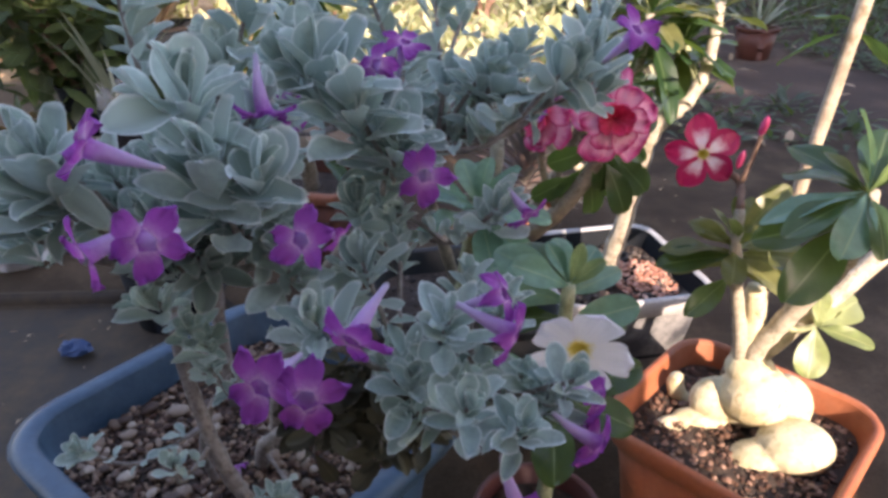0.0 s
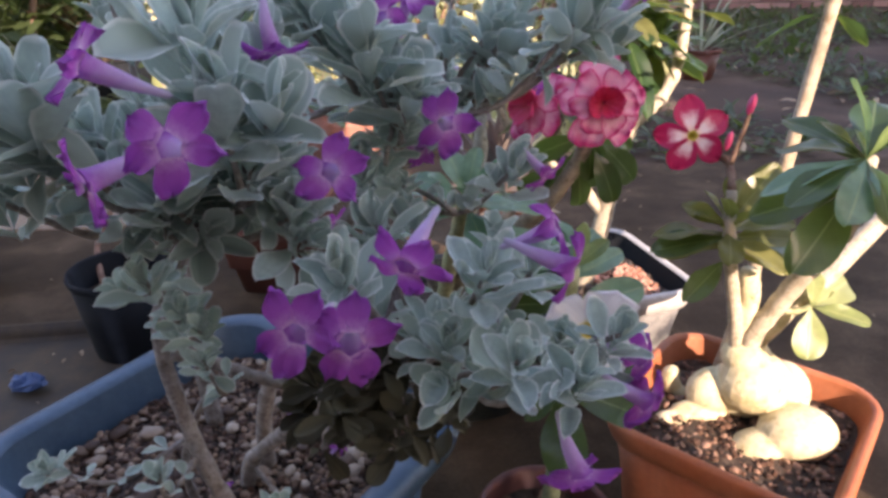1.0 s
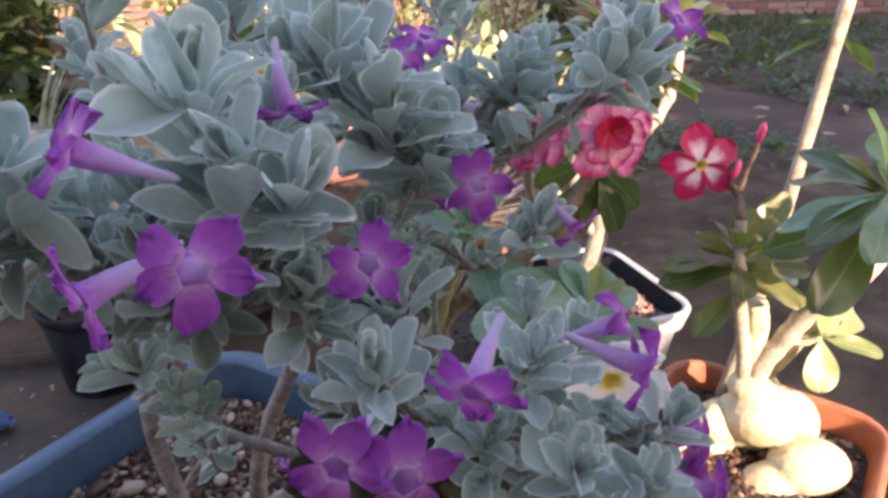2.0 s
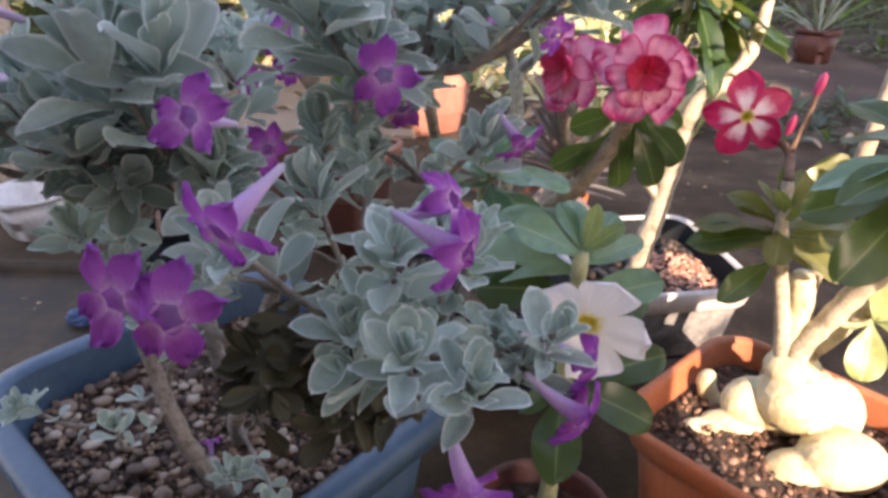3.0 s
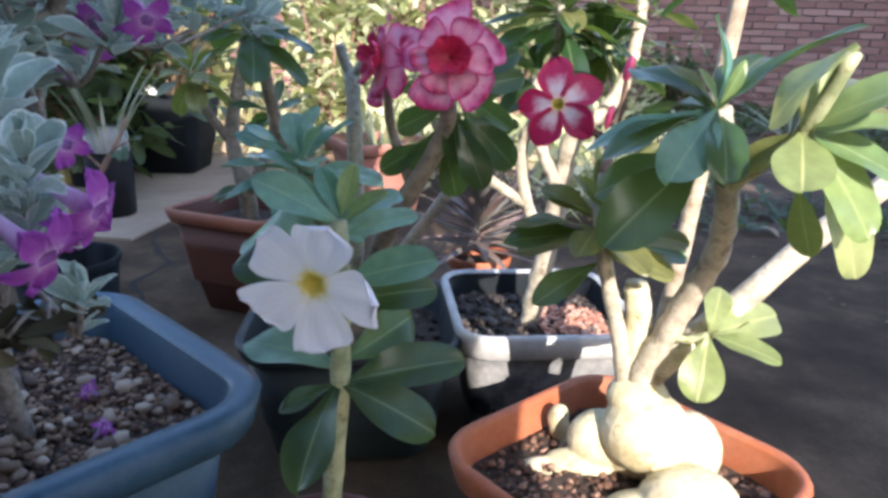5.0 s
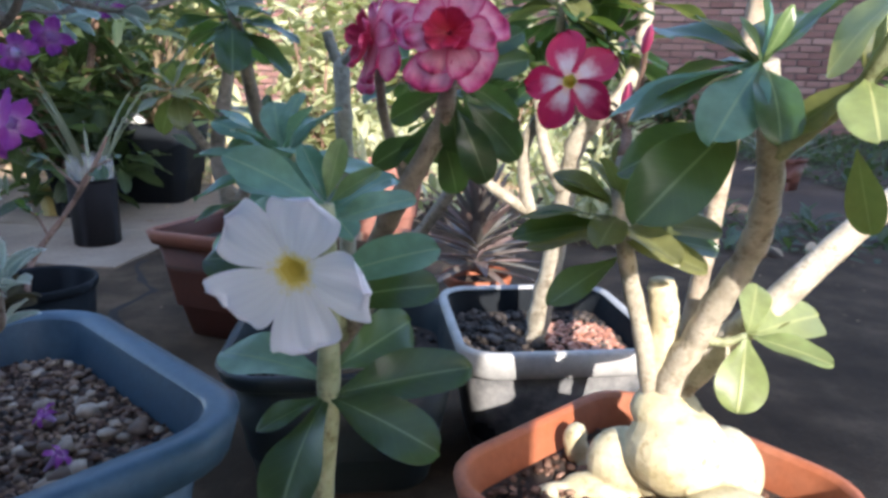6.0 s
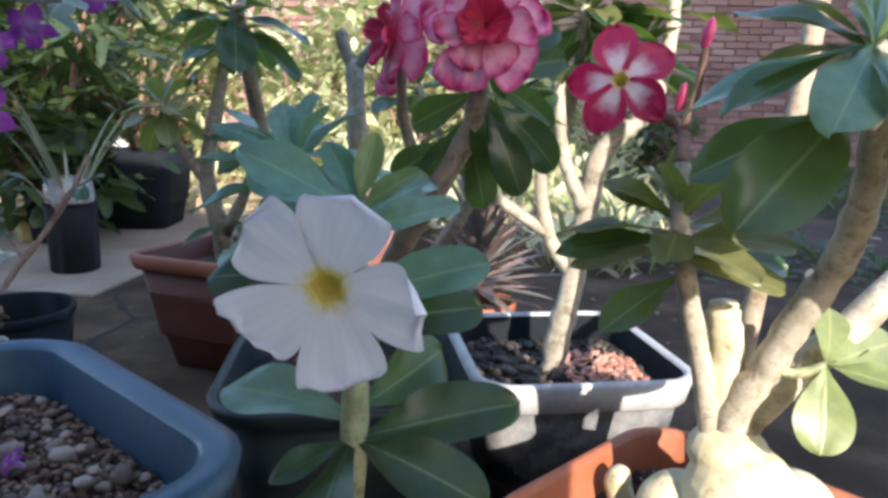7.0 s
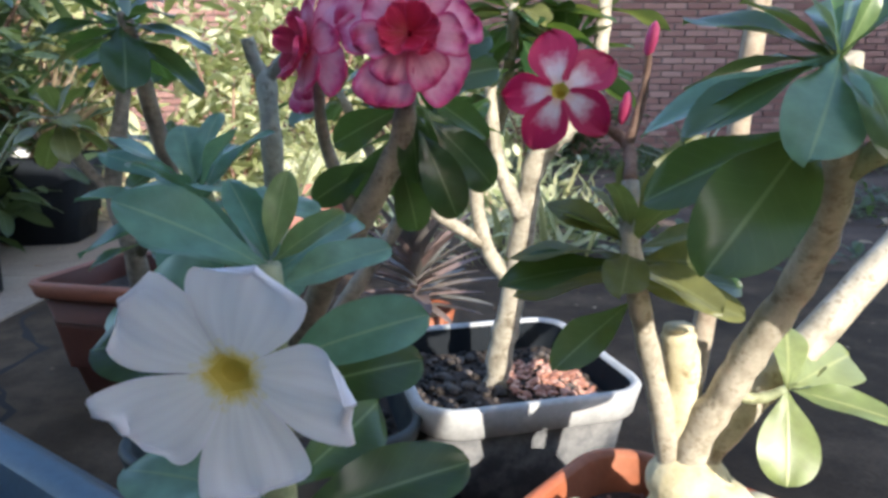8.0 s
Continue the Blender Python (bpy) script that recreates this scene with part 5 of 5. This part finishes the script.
    # Flowers: eye, facing, radius.
    for p, d, r in (
        ((-0.037, 0.244, 0.540), (0.10, -0.85, 0.30), 0.0145), ((-0.056, 0.250, 0.541), (-0.25, -0.8, 0.15), 0.0140), ((-0.018, 0.245, 0.567), (-0.35, -0.7, -0.35), 0.0125),
        ((-0.045, 0.292, 0.584), (-0.15, -0.9, 0.35), 0.0125), ((-0.082, 0.240, 0.609), (0.05, -0.9, 0.30), 0.0128), ((-0.118, 0.262, 0.592), (-0.6, -0.5, -0.2), 0.0135), ((-0.125, 0.290, 0.625), (-0.6, -0.4, 0.4), 0.0145),
        ((0.045, 0.278, 0.548), (0.75, -0.35, -0.2), 0.0135), ((0.040, 0.290, 0.560), (0.65, -0.2, 0.35), 0.0115), ((0.002, 0.377, 0.580), (0.05, -0.9, 0.15), 0.0140), ((-0.074, 0.362, 0.618), (0.15, -0.3, -0.9), 0.0130),
        ((0.096, 0.328, 0.472), (0.82, -0.05, -0.40), 0.0135), ((0.092, 0.306, 0.462), (0.75, -0.10, -0.50), 0.0135), ((0.050, 0.262, 0.462), (0.35, -0.3, -0.85), 0.0130), ((-0.029, 0.444, 0.624), (-0.3, -0.6, 0.4), 0.0125),
        ((0.130, 0.478, 0.638), (0.4, -0.4, 0.6), 0.0150), ((-0.014, 0.471, 0.632), (0.2, -0.3, 0.8), 0.0125), ((-0.150, 0.492, 0.618), (-0.2, -0.6, 0.5), 0.0120), ((0.064, 0.425, 0.536), (0.5, -0.5, -0.5), 0.0115),
        ((-0.139, 0.652, 0.552), (0.4, -0.6, -0.2), 0.0170), ((-0.145, 0.690, 0.512), (0.3, -0.7, -0.3), 0.0150), ((-0.148, 0.780, 0.549), (0.3, -0.7, 0.2), 0.0140), ((0.038, 0.560, 0.573), (0.5, -0.6, 0.0), 0.0130), ((-0.104, 0.506, 0.500), (0.6, -0.6, -0.2), 0.0160),
        ((-0.080, 0.554, 0.454), (0.7, -0.5, -0.1), 0.0150), ((-0.185, 0.700, 0.500), (0.5, -0.7, 0.0), 0.0160), ((-0.010, 0.497, 0.534), (0.2, -0.8, -0.1), 0.0130), ((0.083, 0.550, 0.572), (0.5, -0.5, -0.2), 0.0130),
    ):
        flower(t, p, d, r * 1.12, SAGE_PETALS, SAGE_TUBE, rng.uniform(0, 1.2), rng.uniform(-18, 22), "", 5, 0.22, 15)
    return t


sage_bush()

# ---- the other small plants ----


def blades(name, label, at, count, length, spread, mat="blade", kind=""):
    t = thing(name, label, "plant", at)
    pile = Pile()
    for k in range(count):
        w = rng.uniform(0, 2 * math.pi)
        e = radians(rng.uniform(*spread))
        d = Vector((math.cos(w) * math.sin(e), math.sin(w) * math.sin(e), math.cos(e)))
        up = Vector((-math.cos(w) * math.cos(e), -math.sin(w) * math.cos(e), math.sin(e)))
        r = rng.uniform(0, 0.03)
        pile.add(BLADE, aim(Vector(at) + Vector((math.cos(w) * r, math.sin(w) * r, 0)), d, up, length * rng.uniform(0.6, 1.1)))
    part("foliage", pile.mesh("foliage", M[mat]), t, kind="stuff")
    return t


blades("spring_onion", "clump of pale upright blades in the grow bag", (BAG[0], BAG[1], 0.16), 14, 0.33, (2, 22), "pale_blade")
blades("dry_bromeliad", "pinkish dry spiky plant in the large black pot", (BLACK[0] + 0.02, BLACK[1], 0.27), 80, 0.40, (3, 40), "dry_leaf")
blades("young_palm", "dark strappy plant behind the grow bag", (-1.45, 2.75, 0.0), 46, 0.6, (3, 35), "dark_leaf")
blades("far_pot_plant", "spiky green plant in the pale terracotta pot", (FARPOT[0], FARPOT[1], 0.13), 40, 0.3, (10, 60))


def succulent():
    t = thing("succulent", "grey-red spiky succulent in the small terracotta pot", "plant", (CACTUS[0], CACTUS[1], 0.10))
    for k in range(70):
        w = k * 2.39996
        f = (k + 0.5) / 70
        e = radians(8 + 85 * f)
        d = Vector((math.cos(w) * math.sin(e), math.sin(w) * math.sin(e), math.cos(e)))
        up = Vector((-math.cos(w) * math.cos(e), -math.sin(w) * math.cos(e), math.sin(e)))
        part("leaf", SUCC_LEAF, t, m=aim(Vector((CACTUS[0], CACTUS[1], 0.13 + 0.10 * (1 - f))), d, up, rng.uniform(0.10, 0.17)))
    return t


succulent()


def bare_rose():
    t = thing("desert_rose", "bare pale desert rose trunk with few olive leaves", "plant", (0.352, 0.766, 0.0), group="potted desert roses")
    part("stem", tube("stem", [(0.352, 0.766, 0.0), (0.382, 0.75, 0.22), (0.396, 0.744, 0.38), (0.411, 0.741, 0.58), (0.427, 0.738, 0.80)], 0.0088, 0.0070, M["wood"], 10, 6, 0.05), t)
    for z, tip, up, kind, shape in ((0.596, (0.348, 0.765, 0.572), (0.1, 0.2, 0.9), False, 4), (0.605, (0.366, 0.745, 0.612), (0.5, 0.1, 0.8), False, 2), (0.596, (0.462, 0.745, 0.570), (-0.5, 0.2, 0.8), False, 4), (0.640, (0.470, 0.770, 0.640), (-0.3, 0.2, 0.9), False, 2)):
        foot, tip = Vector((0.396 + 0.083 * (z - 0.42), 0.741, z)), Vector(tip)
        rose_leaf(t, foot, tip - foot, (tip - foot).length, kind, up, shape=shape)
    return t


bare_rose()

def bare_twig():
    t = thing("bare_twig", "thin bare brown twig leaning out of the small black pot", "twig", (SMALL[0] - 0.045, SMALL[1] + 0.02, 0.108))
    part("twig_stem", tube("twig_stem", [(-0.575, 1.14, 0.104), (-0.60, 1.20, 0.165), (-0.575, 1.26, 0.235), (-0.552, 1.31, 0.30), (-0.535, 1.35, 0.37)], 0.0062, 0.0035, M["brown_stem"], 8, 5, 0.10), t)
    for a, b, c in (((-0.585, 1.23, 0.20), (-0.62, 1.25, 0.235), (-0.66, 1.26, 0.25)), ((-0.56, 1.295, 0.278), (-0.60, 1.30, 0.31), (-0.625, 1.30, 0.335)), ((-0.565, 1.28, 0.262), (-0.54, 1.29, 0.31), (-0.50, 1.30, 0.335))):
        part("side_twig", tube("side_twig", [a, b, c], 0.0028, 0.0014, M["brown_stem"], 6, 4, 0.10), t)
        for k in range(4):
            p = Vector(b).lerp(Vector(c), k / 3)
            part("leaf", ROSE_MESH["rose_leaf"][2], t, m=aim(p, (rng.uniform(-1, 1), -0.4, rng.uniform(-0.4, 0.6)), (0, -0.4, 1), 0.038))


bare_twig()

# ---- clutter on the paving ----
TRAY = (-0.86, 0.80, 0.0)
pot("shallow_tray", "shallow dirty black plastic tray lying on the paving", TRAY, 4, 0.42, 0.35, 0.95, 0.030, 0.03, "wet_plastic", wall=0.004, lip=0.004, lip_drop=0.008)
pot("white_bowl", "white plastic bowl standing on the paving", (-0.975, 1.34, 0.0), 0, 0.085, 0.085, 0.7, 0.10, 0.085, "white_plastic", wall=0.003, lip=0.004, lip_drop=0.012)

pot("yellow_cup", "small pale yellow plastic cup standing on the paving", (-1.36, 2.28, 0.006), 0, 0.045, 0.045, 0.85, 0.10, 0.045, "yellow_plastic", wall=0.002, lip=0.002, lip_drop=0.006)


def crumple(name, label, category, at, size, mat, seed):
    """A crumpled scrap of plastic."""
    v, f, _ = sphere_data(14, 9, 0.0, seed)
    r = random.Random(seed)
    w = [(x * size[0] * (1 + 0.5 * noise.noise(Vector((x * 3 + seed, y * 3, z * 3)))), y * size[1] * (1 + 0.4 * noise.noise(Vector((x * 4, y * 4 + seed, z * 4)))), max(-0.2, z) * size[2] * (1 + 0.7 * noise.noise(Vector((x * 5, y * 5, z * 5 + seed))))) for x, y, z in v]
    return solid(name, raw_mesh(name, w, f, M[mat], smooth=False), label, category, Matrix.Translation(at))


crumple("plastic_scrap", "crumpled bright blue plastic scrap in the tray", "scrap", (-0.655, 0.985, 0.018), (0.028, 0.018, 0.016), "blue_scrap", 4)


def board():
    bm = bmesh.new()
    bmesh.ops.create_cube(bm, size=1)
    for v in bm.verts:
        v.co = Vector((v.co.x * 0.10, v.co.y * 0.022, v.co.z * 0.75))
    bmesh.ops.bevel(bm, geom=bm.edges[:], offset=0.003, segments=2, affect="EDGES")
    return mesh_of("wooden_board", bm, M["wood"], False)


solid("wooden_board", board(), "weathered grey-brown board standing on the paving", "board", pose(-1.20, 1.62, 0.362, -12, 6, 20))


def fallen(p, turn, label):
    t = thing("fallen_flower", label, "flower", p, group="fallen flowers")
    flower(t, Vector(p) + Vector((0, 0, 0.006)), (math.cos(turn) * 0.6, math.sin(turn) * 0.6, 0.7), 0.011, SAGE_PETALS, SAGE_TUBE, turn, 10, "", 5, 0.33, 12)


fallen((-0.098, 0.578, 0.206), 0.4, "wilted purple flower fallen on the planter gravel")
fallen((-0.20, 0.53, 0.206), 2.0, "wilted purple flower fallen on the planter gravel")
fallen((-0.15, 0.63, 0.206), 4.0, "wilted purple flower fallen on the planter gravel")


def crumbs():
    """Small dry bits of leaf lying in the tray and on the paving."""
    pile = Pile()
    r = random.Random(31)
    for k in range(150):
        x, y = (r.uniform(-1.2, -0.5), r.uniform(0.55, 1.1)) if k < 80 else (r.uniform(-0.9, 1.2), r.uniform(1.1, 2.1))
        z = 0.0075 if k < 80 else 0.002
        d = Vector((r.uniform(-1, 1), r.uniform(-1, 1), 0.05))
        pile.add(SAGE_LEAVES[k % 3], aim(Vector((x, y, z)), d, (r.uniform(-0.2, 0.2), r.uniform(-0.2, 0.2), 1), r.uniform(0.005, 0.016)))
    solid("leaf_crumbs", pile.mesh("leaf_crumbs", M["dry_leaf"]), "small dry leaf crumbs lying on the paving and in the tray", "dry leaves", kind="stuff")


crumbs()

FAR_RIGHT = (1.62, 3.80, -0.04)
pot("small_brown_pot", "small dark brown pot on the shaded garden earth", FAR_RIGHT, 0, 0.11, 0.11, 0.75, 0.17, 0.11, "brown_plastic", lip=0.006, lip_drop=0.02)
soil_bed("small_brown_pot_soil", "dark soil in the small dark brown pot", FAR_RIGHT, 0, 0.10, 0.10, 0.10, 0.14)
blades("strap_plant", "strappy green plant in the small dark brown pot", (FAR_RIGHT[0], FAR_RIGHT[1], 0.10), 22, 0.42, (20, 75), "pale_blade")

# ---- garden behind ----
SMALL_LEAVES = [leaf_data(0.22, 0.5, 1.6, 0.2, 0.15, 0.02, 4, 2), leaf_data(0.16, 0.45, 1.5, 0.25, 0.25, 0.02, 4, 2)]


def shrub(label, x, y, height, width, leaves, size, mat, seed, trunk="brown_stem", lean=0.0, base=-0.03):
    """A garden shrub: stems that fork, and leaves in loose clumps along them."""
    global rng
    keep, rng = rng, random.Random(seed)
    t = thing("garden_shrub", label, "shrub", (x, y, base), group="garden shrubs")
    pile = Pile()
    tips = []
    for k in range(7):
        w = 2 * math.pi * k / 7 + rng.uniform(-0.4, 0.4)
        r = width * rng.uniform(0.3, 0.95)
        h = height * rng.uniform(0.55, 1.0)
        top = Vector((x + math.cos(w) * r + lean * h, y + math.sin(w) * r, h))
        mid = Vector((x + math.cos(w) * r * 0.4 + lean * h * 0.4, y + math.sin(w) * r * 0.4, h * 0.5))
        part("stem", tube("stem", [(x, y, base - 0.03), mid, top], 0.014 * height + 0.004, 0.004, M[trunk], 7, 5), t)
        for c in curve_points([(x, y, 0.0), mid, top], 6)[3:]:
            tips.append(c)
            for _ in range(2):
                tips.append(c + Vector((rng.gauss(0, 1), rng.gauss(0, 1), rng.gauss(0, 0.8))) * width * 0.28)
    for k in range(leaves):
        c = rng.choice(tips) + Vector((rng.gauss(0, 1), rng.gauss(0, 1), rng.gauss(0, 1))) * width * 0.12
        d = Vector((rng.uniform(-1, 1), rng.uniform(-1, 1), rng.uniform(-0.6, 0.6))).normalized()
        if c.z > 0.0:
            pile.add(SMALL_LEAVES[k % 2], aim(c, d, (0, 0, 1), size * rng.uniform(0.6, 1.2), rng.uniform(-0.6, 0.6)))
    part("foliage", pile.mesh("foliage", M[mat]), t, kind="stuff")
    rng = keep
    return t


shrub("yellow-green garden shrub, sunlight put into its leaf colour", -1.05, 4.7, 1.3, 0.55, 900, 0.16, "bush_leaf_sunlit", 1)
shrub("yellow-green garden shrub, sunlight put into its leaf colour", 0.5, 6.9, 1.2, 0.8, 1100, 0.17, "bush_leaf_sunlit", 2)
shrub("tall leafy shrub behind the pots", -1.9, 4.4, 1.7, 0.7, 1100, 0.17, "bush_leaf_sunlit", 3)
shrub("leafy shrub, shade put into its dark leaf colour", -2.6, 3.6, 1.8, 0.8, 1300, 0.17, "dark_leaf", 4)
shrub("yellow-green garden shrub, sunlight put into its leaf colour", -0.7, 6.6, 1.9, 0.9, 1200, 0.17, "bush_leaf_sunlit", 5)
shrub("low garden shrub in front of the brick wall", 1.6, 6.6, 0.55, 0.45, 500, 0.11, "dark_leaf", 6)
shrub("tall leafy shrub behind the pots", -3.2, 5.6, 2.2, 1.1, 1500, 0.2, "bush_leaf_sunlit", 7)
shrub("leafy shrub, shade put into its dark leaf colour", -1.75, 2.9, 1.5, 0.6, 1300, 0.14, "dark_leaf", 8)
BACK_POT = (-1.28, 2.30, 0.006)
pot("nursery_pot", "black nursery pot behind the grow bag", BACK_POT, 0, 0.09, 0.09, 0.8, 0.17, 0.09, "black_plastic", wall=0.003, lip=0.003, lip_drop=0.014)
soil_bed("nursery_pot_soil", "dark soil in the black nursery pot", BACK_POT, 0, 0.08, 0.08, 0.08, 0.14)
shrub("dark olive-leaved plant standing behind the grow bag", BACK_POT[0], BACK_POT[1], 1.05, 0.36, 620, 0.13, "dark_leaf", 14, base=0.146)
shrub("small leafy plant at the edge of the paving", -0.6, 2.95, 0.75, 0.28, 380, 0.10, "bush_leaf_sunlit", 9)
shrub("dry twiggy shrub with few leaves", 0.15, 4.6, 0.8, 0.5, 220, 0.11, "bush_leaf_sunlit", 10)
shrub("dry twiggy shrub with few leaves", 0.95, 5.2, 0.7, 0.5, 200, 0.11, "bush_leaf_sunlit", 12)


def sunlit_weeds():
    """Clumps of weeds, sunlight in their pale colour, over the bright earth."""
    pile = Pile()
    r = random.Random(21)
    for k in range(230):
        y = 2.4 + 4.4 * r.random()
        x = r.uniform(-1.3, 0.9) + 0.1 * (y - 2.4) * r.uniform(-1, 1)
        if y < 3.1 and x < -0.3:
            continue
        h = r.uniform(0.08, 0.38)
        for q in range(r.randrange(8, 20)):
            d = Vector((r.uniform(-1, 1), r.uniform(-1, 1), r.uniform(0.1, 1.0))).normalized()
            pile.add(SMALL_LEAVES[q % 2], aim(Vector((x, y, -0.03)) + d * h * r.uniform(0.2, 1.0), d, (0, -0.3, 1), r.uniform(0.05, 0.13), r.uniform(-0.6, 0.6)))
    solid("sunlit_weeds", pile.mesh("sunlit_weeds", M["bush_leaf_sunlit"]), "clumps of weeds coloured pale for sunlight on the earth", "weeds", kind="stuff")


sunlit_weeds()


def grass():
    pile = Pile()
    r = random.Random(11)
    for k in range(1700):
        y = 2.35 + 5.2 * r.random() ** 1.3
        x = r.uniform(-3.0, 1.1) if y > 3.1 else r.uniform(-0.2, 0.7)
        if noise.noise(Vector((x * 1.4, y * 1.4, 0.5))) < -0.12:
            continue
        w = r.uniform(0, 2 * math.pi)
        e = radians(r.uniform(5, 65))
        d = Vector((math.cos(w) * math.sin(e), math.sin(w) * math.sin(e), math.cos(e)))
        pile.add(BLADE, aim(Vector((x, y, -0.05)), d, (-d.x * 0.5, -d.y * 0.5, 1), r.uniform(0.10, 0.34)) @ Matrix.Diagonal((1.6, 1, 1, 1)))
    solid("grass", pile.mesh("grass", M["blade"]), "tangled sunlit weeds and grass", "grass", kind="stuff")
    pile = Pile()
    for k in range(3800):
        y = 2.2 + 5.6 * r.random()
        x = r.uniform(-3.0, 5.0)
        if x > 0.7 and r.random() < 0.93:
            continue
        d = Vector((r.uniform(-1, 1), r.uniform(-1, 1), r.uniform(-0.1, 0.35)))
        pile.add(SMALL_LEAVES[k % 2], aim(Vector((x, y, -0.02 + r.uniform(0, 0.02))), d, (r.uniform(-0.4, 0.4), r.uniform(-0.4, 0.4), 1), r.uniform(0.04, 0.11)))
    solid("leaf_litter", pile.mesh("leaf_litter", M["dry_leaf"]), "dry brown leaves scattered on the earth", "dry leaves", kind="stuff")
    pile = Pile()
    for k in range(2600):
        y = 2.25 + 5.4 * r.random()
        x = r.uniform(0.7, 5.0)
        if noise.noise(Vector((x * 0.9, y * 0.9, 4.5))) < 0.12 - 0.10 * (y - 2.25):
            continue
        for q in range(4):
            d = Vector((r.uniform(-1, 1), r.uniform(-1, 1), r.uniform(0.0, 0.7)))
            pile.add(SMALL_LEAVES[q % 2], aim(Vector((x, y, -0.02)) + d * 0.03, d, (0, 0, 1), r.uniform(0.04, 0.09)))
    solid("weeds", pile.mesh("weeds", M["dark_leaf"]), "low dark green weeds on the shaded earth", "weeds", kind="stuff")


grass()

# ---- brick wall ----


def brick_wall():
    w = solid("wall_north", box("wall_north", -9.0, 9.0, 8.012, 8.16, -0.1, 2.7, "mortar", 0.0), "old red brick garden wall with grey mortar joints", "wall", kind="structure")
    bm = bmesh.new()
    bmesh.ops.create_cube(bm, size=1)
    for v in bm.verts:
        v.co = Vector((v.co.x * 0.228, v.co.y * 0.024, v.co.z * 0.060))
    bmesh.ops.bevel(bm, geom=bm.edges[:], offset=0.004, segments=1, affect="EDGES")
    data = ([tuple(v.co) for v in bm.verts], [tuple(v.index for v in f.verts) for f in bm.faces], None)
    one = mesh_of("brick", bm, M["brick"], False)
    pile = Pile()
    r = random.Random(5)
    count = 0
    for j in range(35):
        for i in range(72):
            x = -8.9 + 0.245 * i + (0.122 if j % 2 else 0) + r.uniform(-0.006, 0.006)
            m = pose(x, 8.006 + r.uniform(-0.005, 0.004), 0.0 + 0.074 * j, r.uniform(-1.5, 1.5), r.uniform(-0.7, 0.7), r.uniform(-1, 1))
            if 1.7 < x < 4.9 and j < 23 and count < 300:
                part("brick", one, w, m=m)
                count += 1
            elif r.random() > 0.01:
                pile.add(data, m)
    part("brickwork", pile.mesh("brickwork", M["brick_rest"], False), w, kind="stuff")


brick_wall()
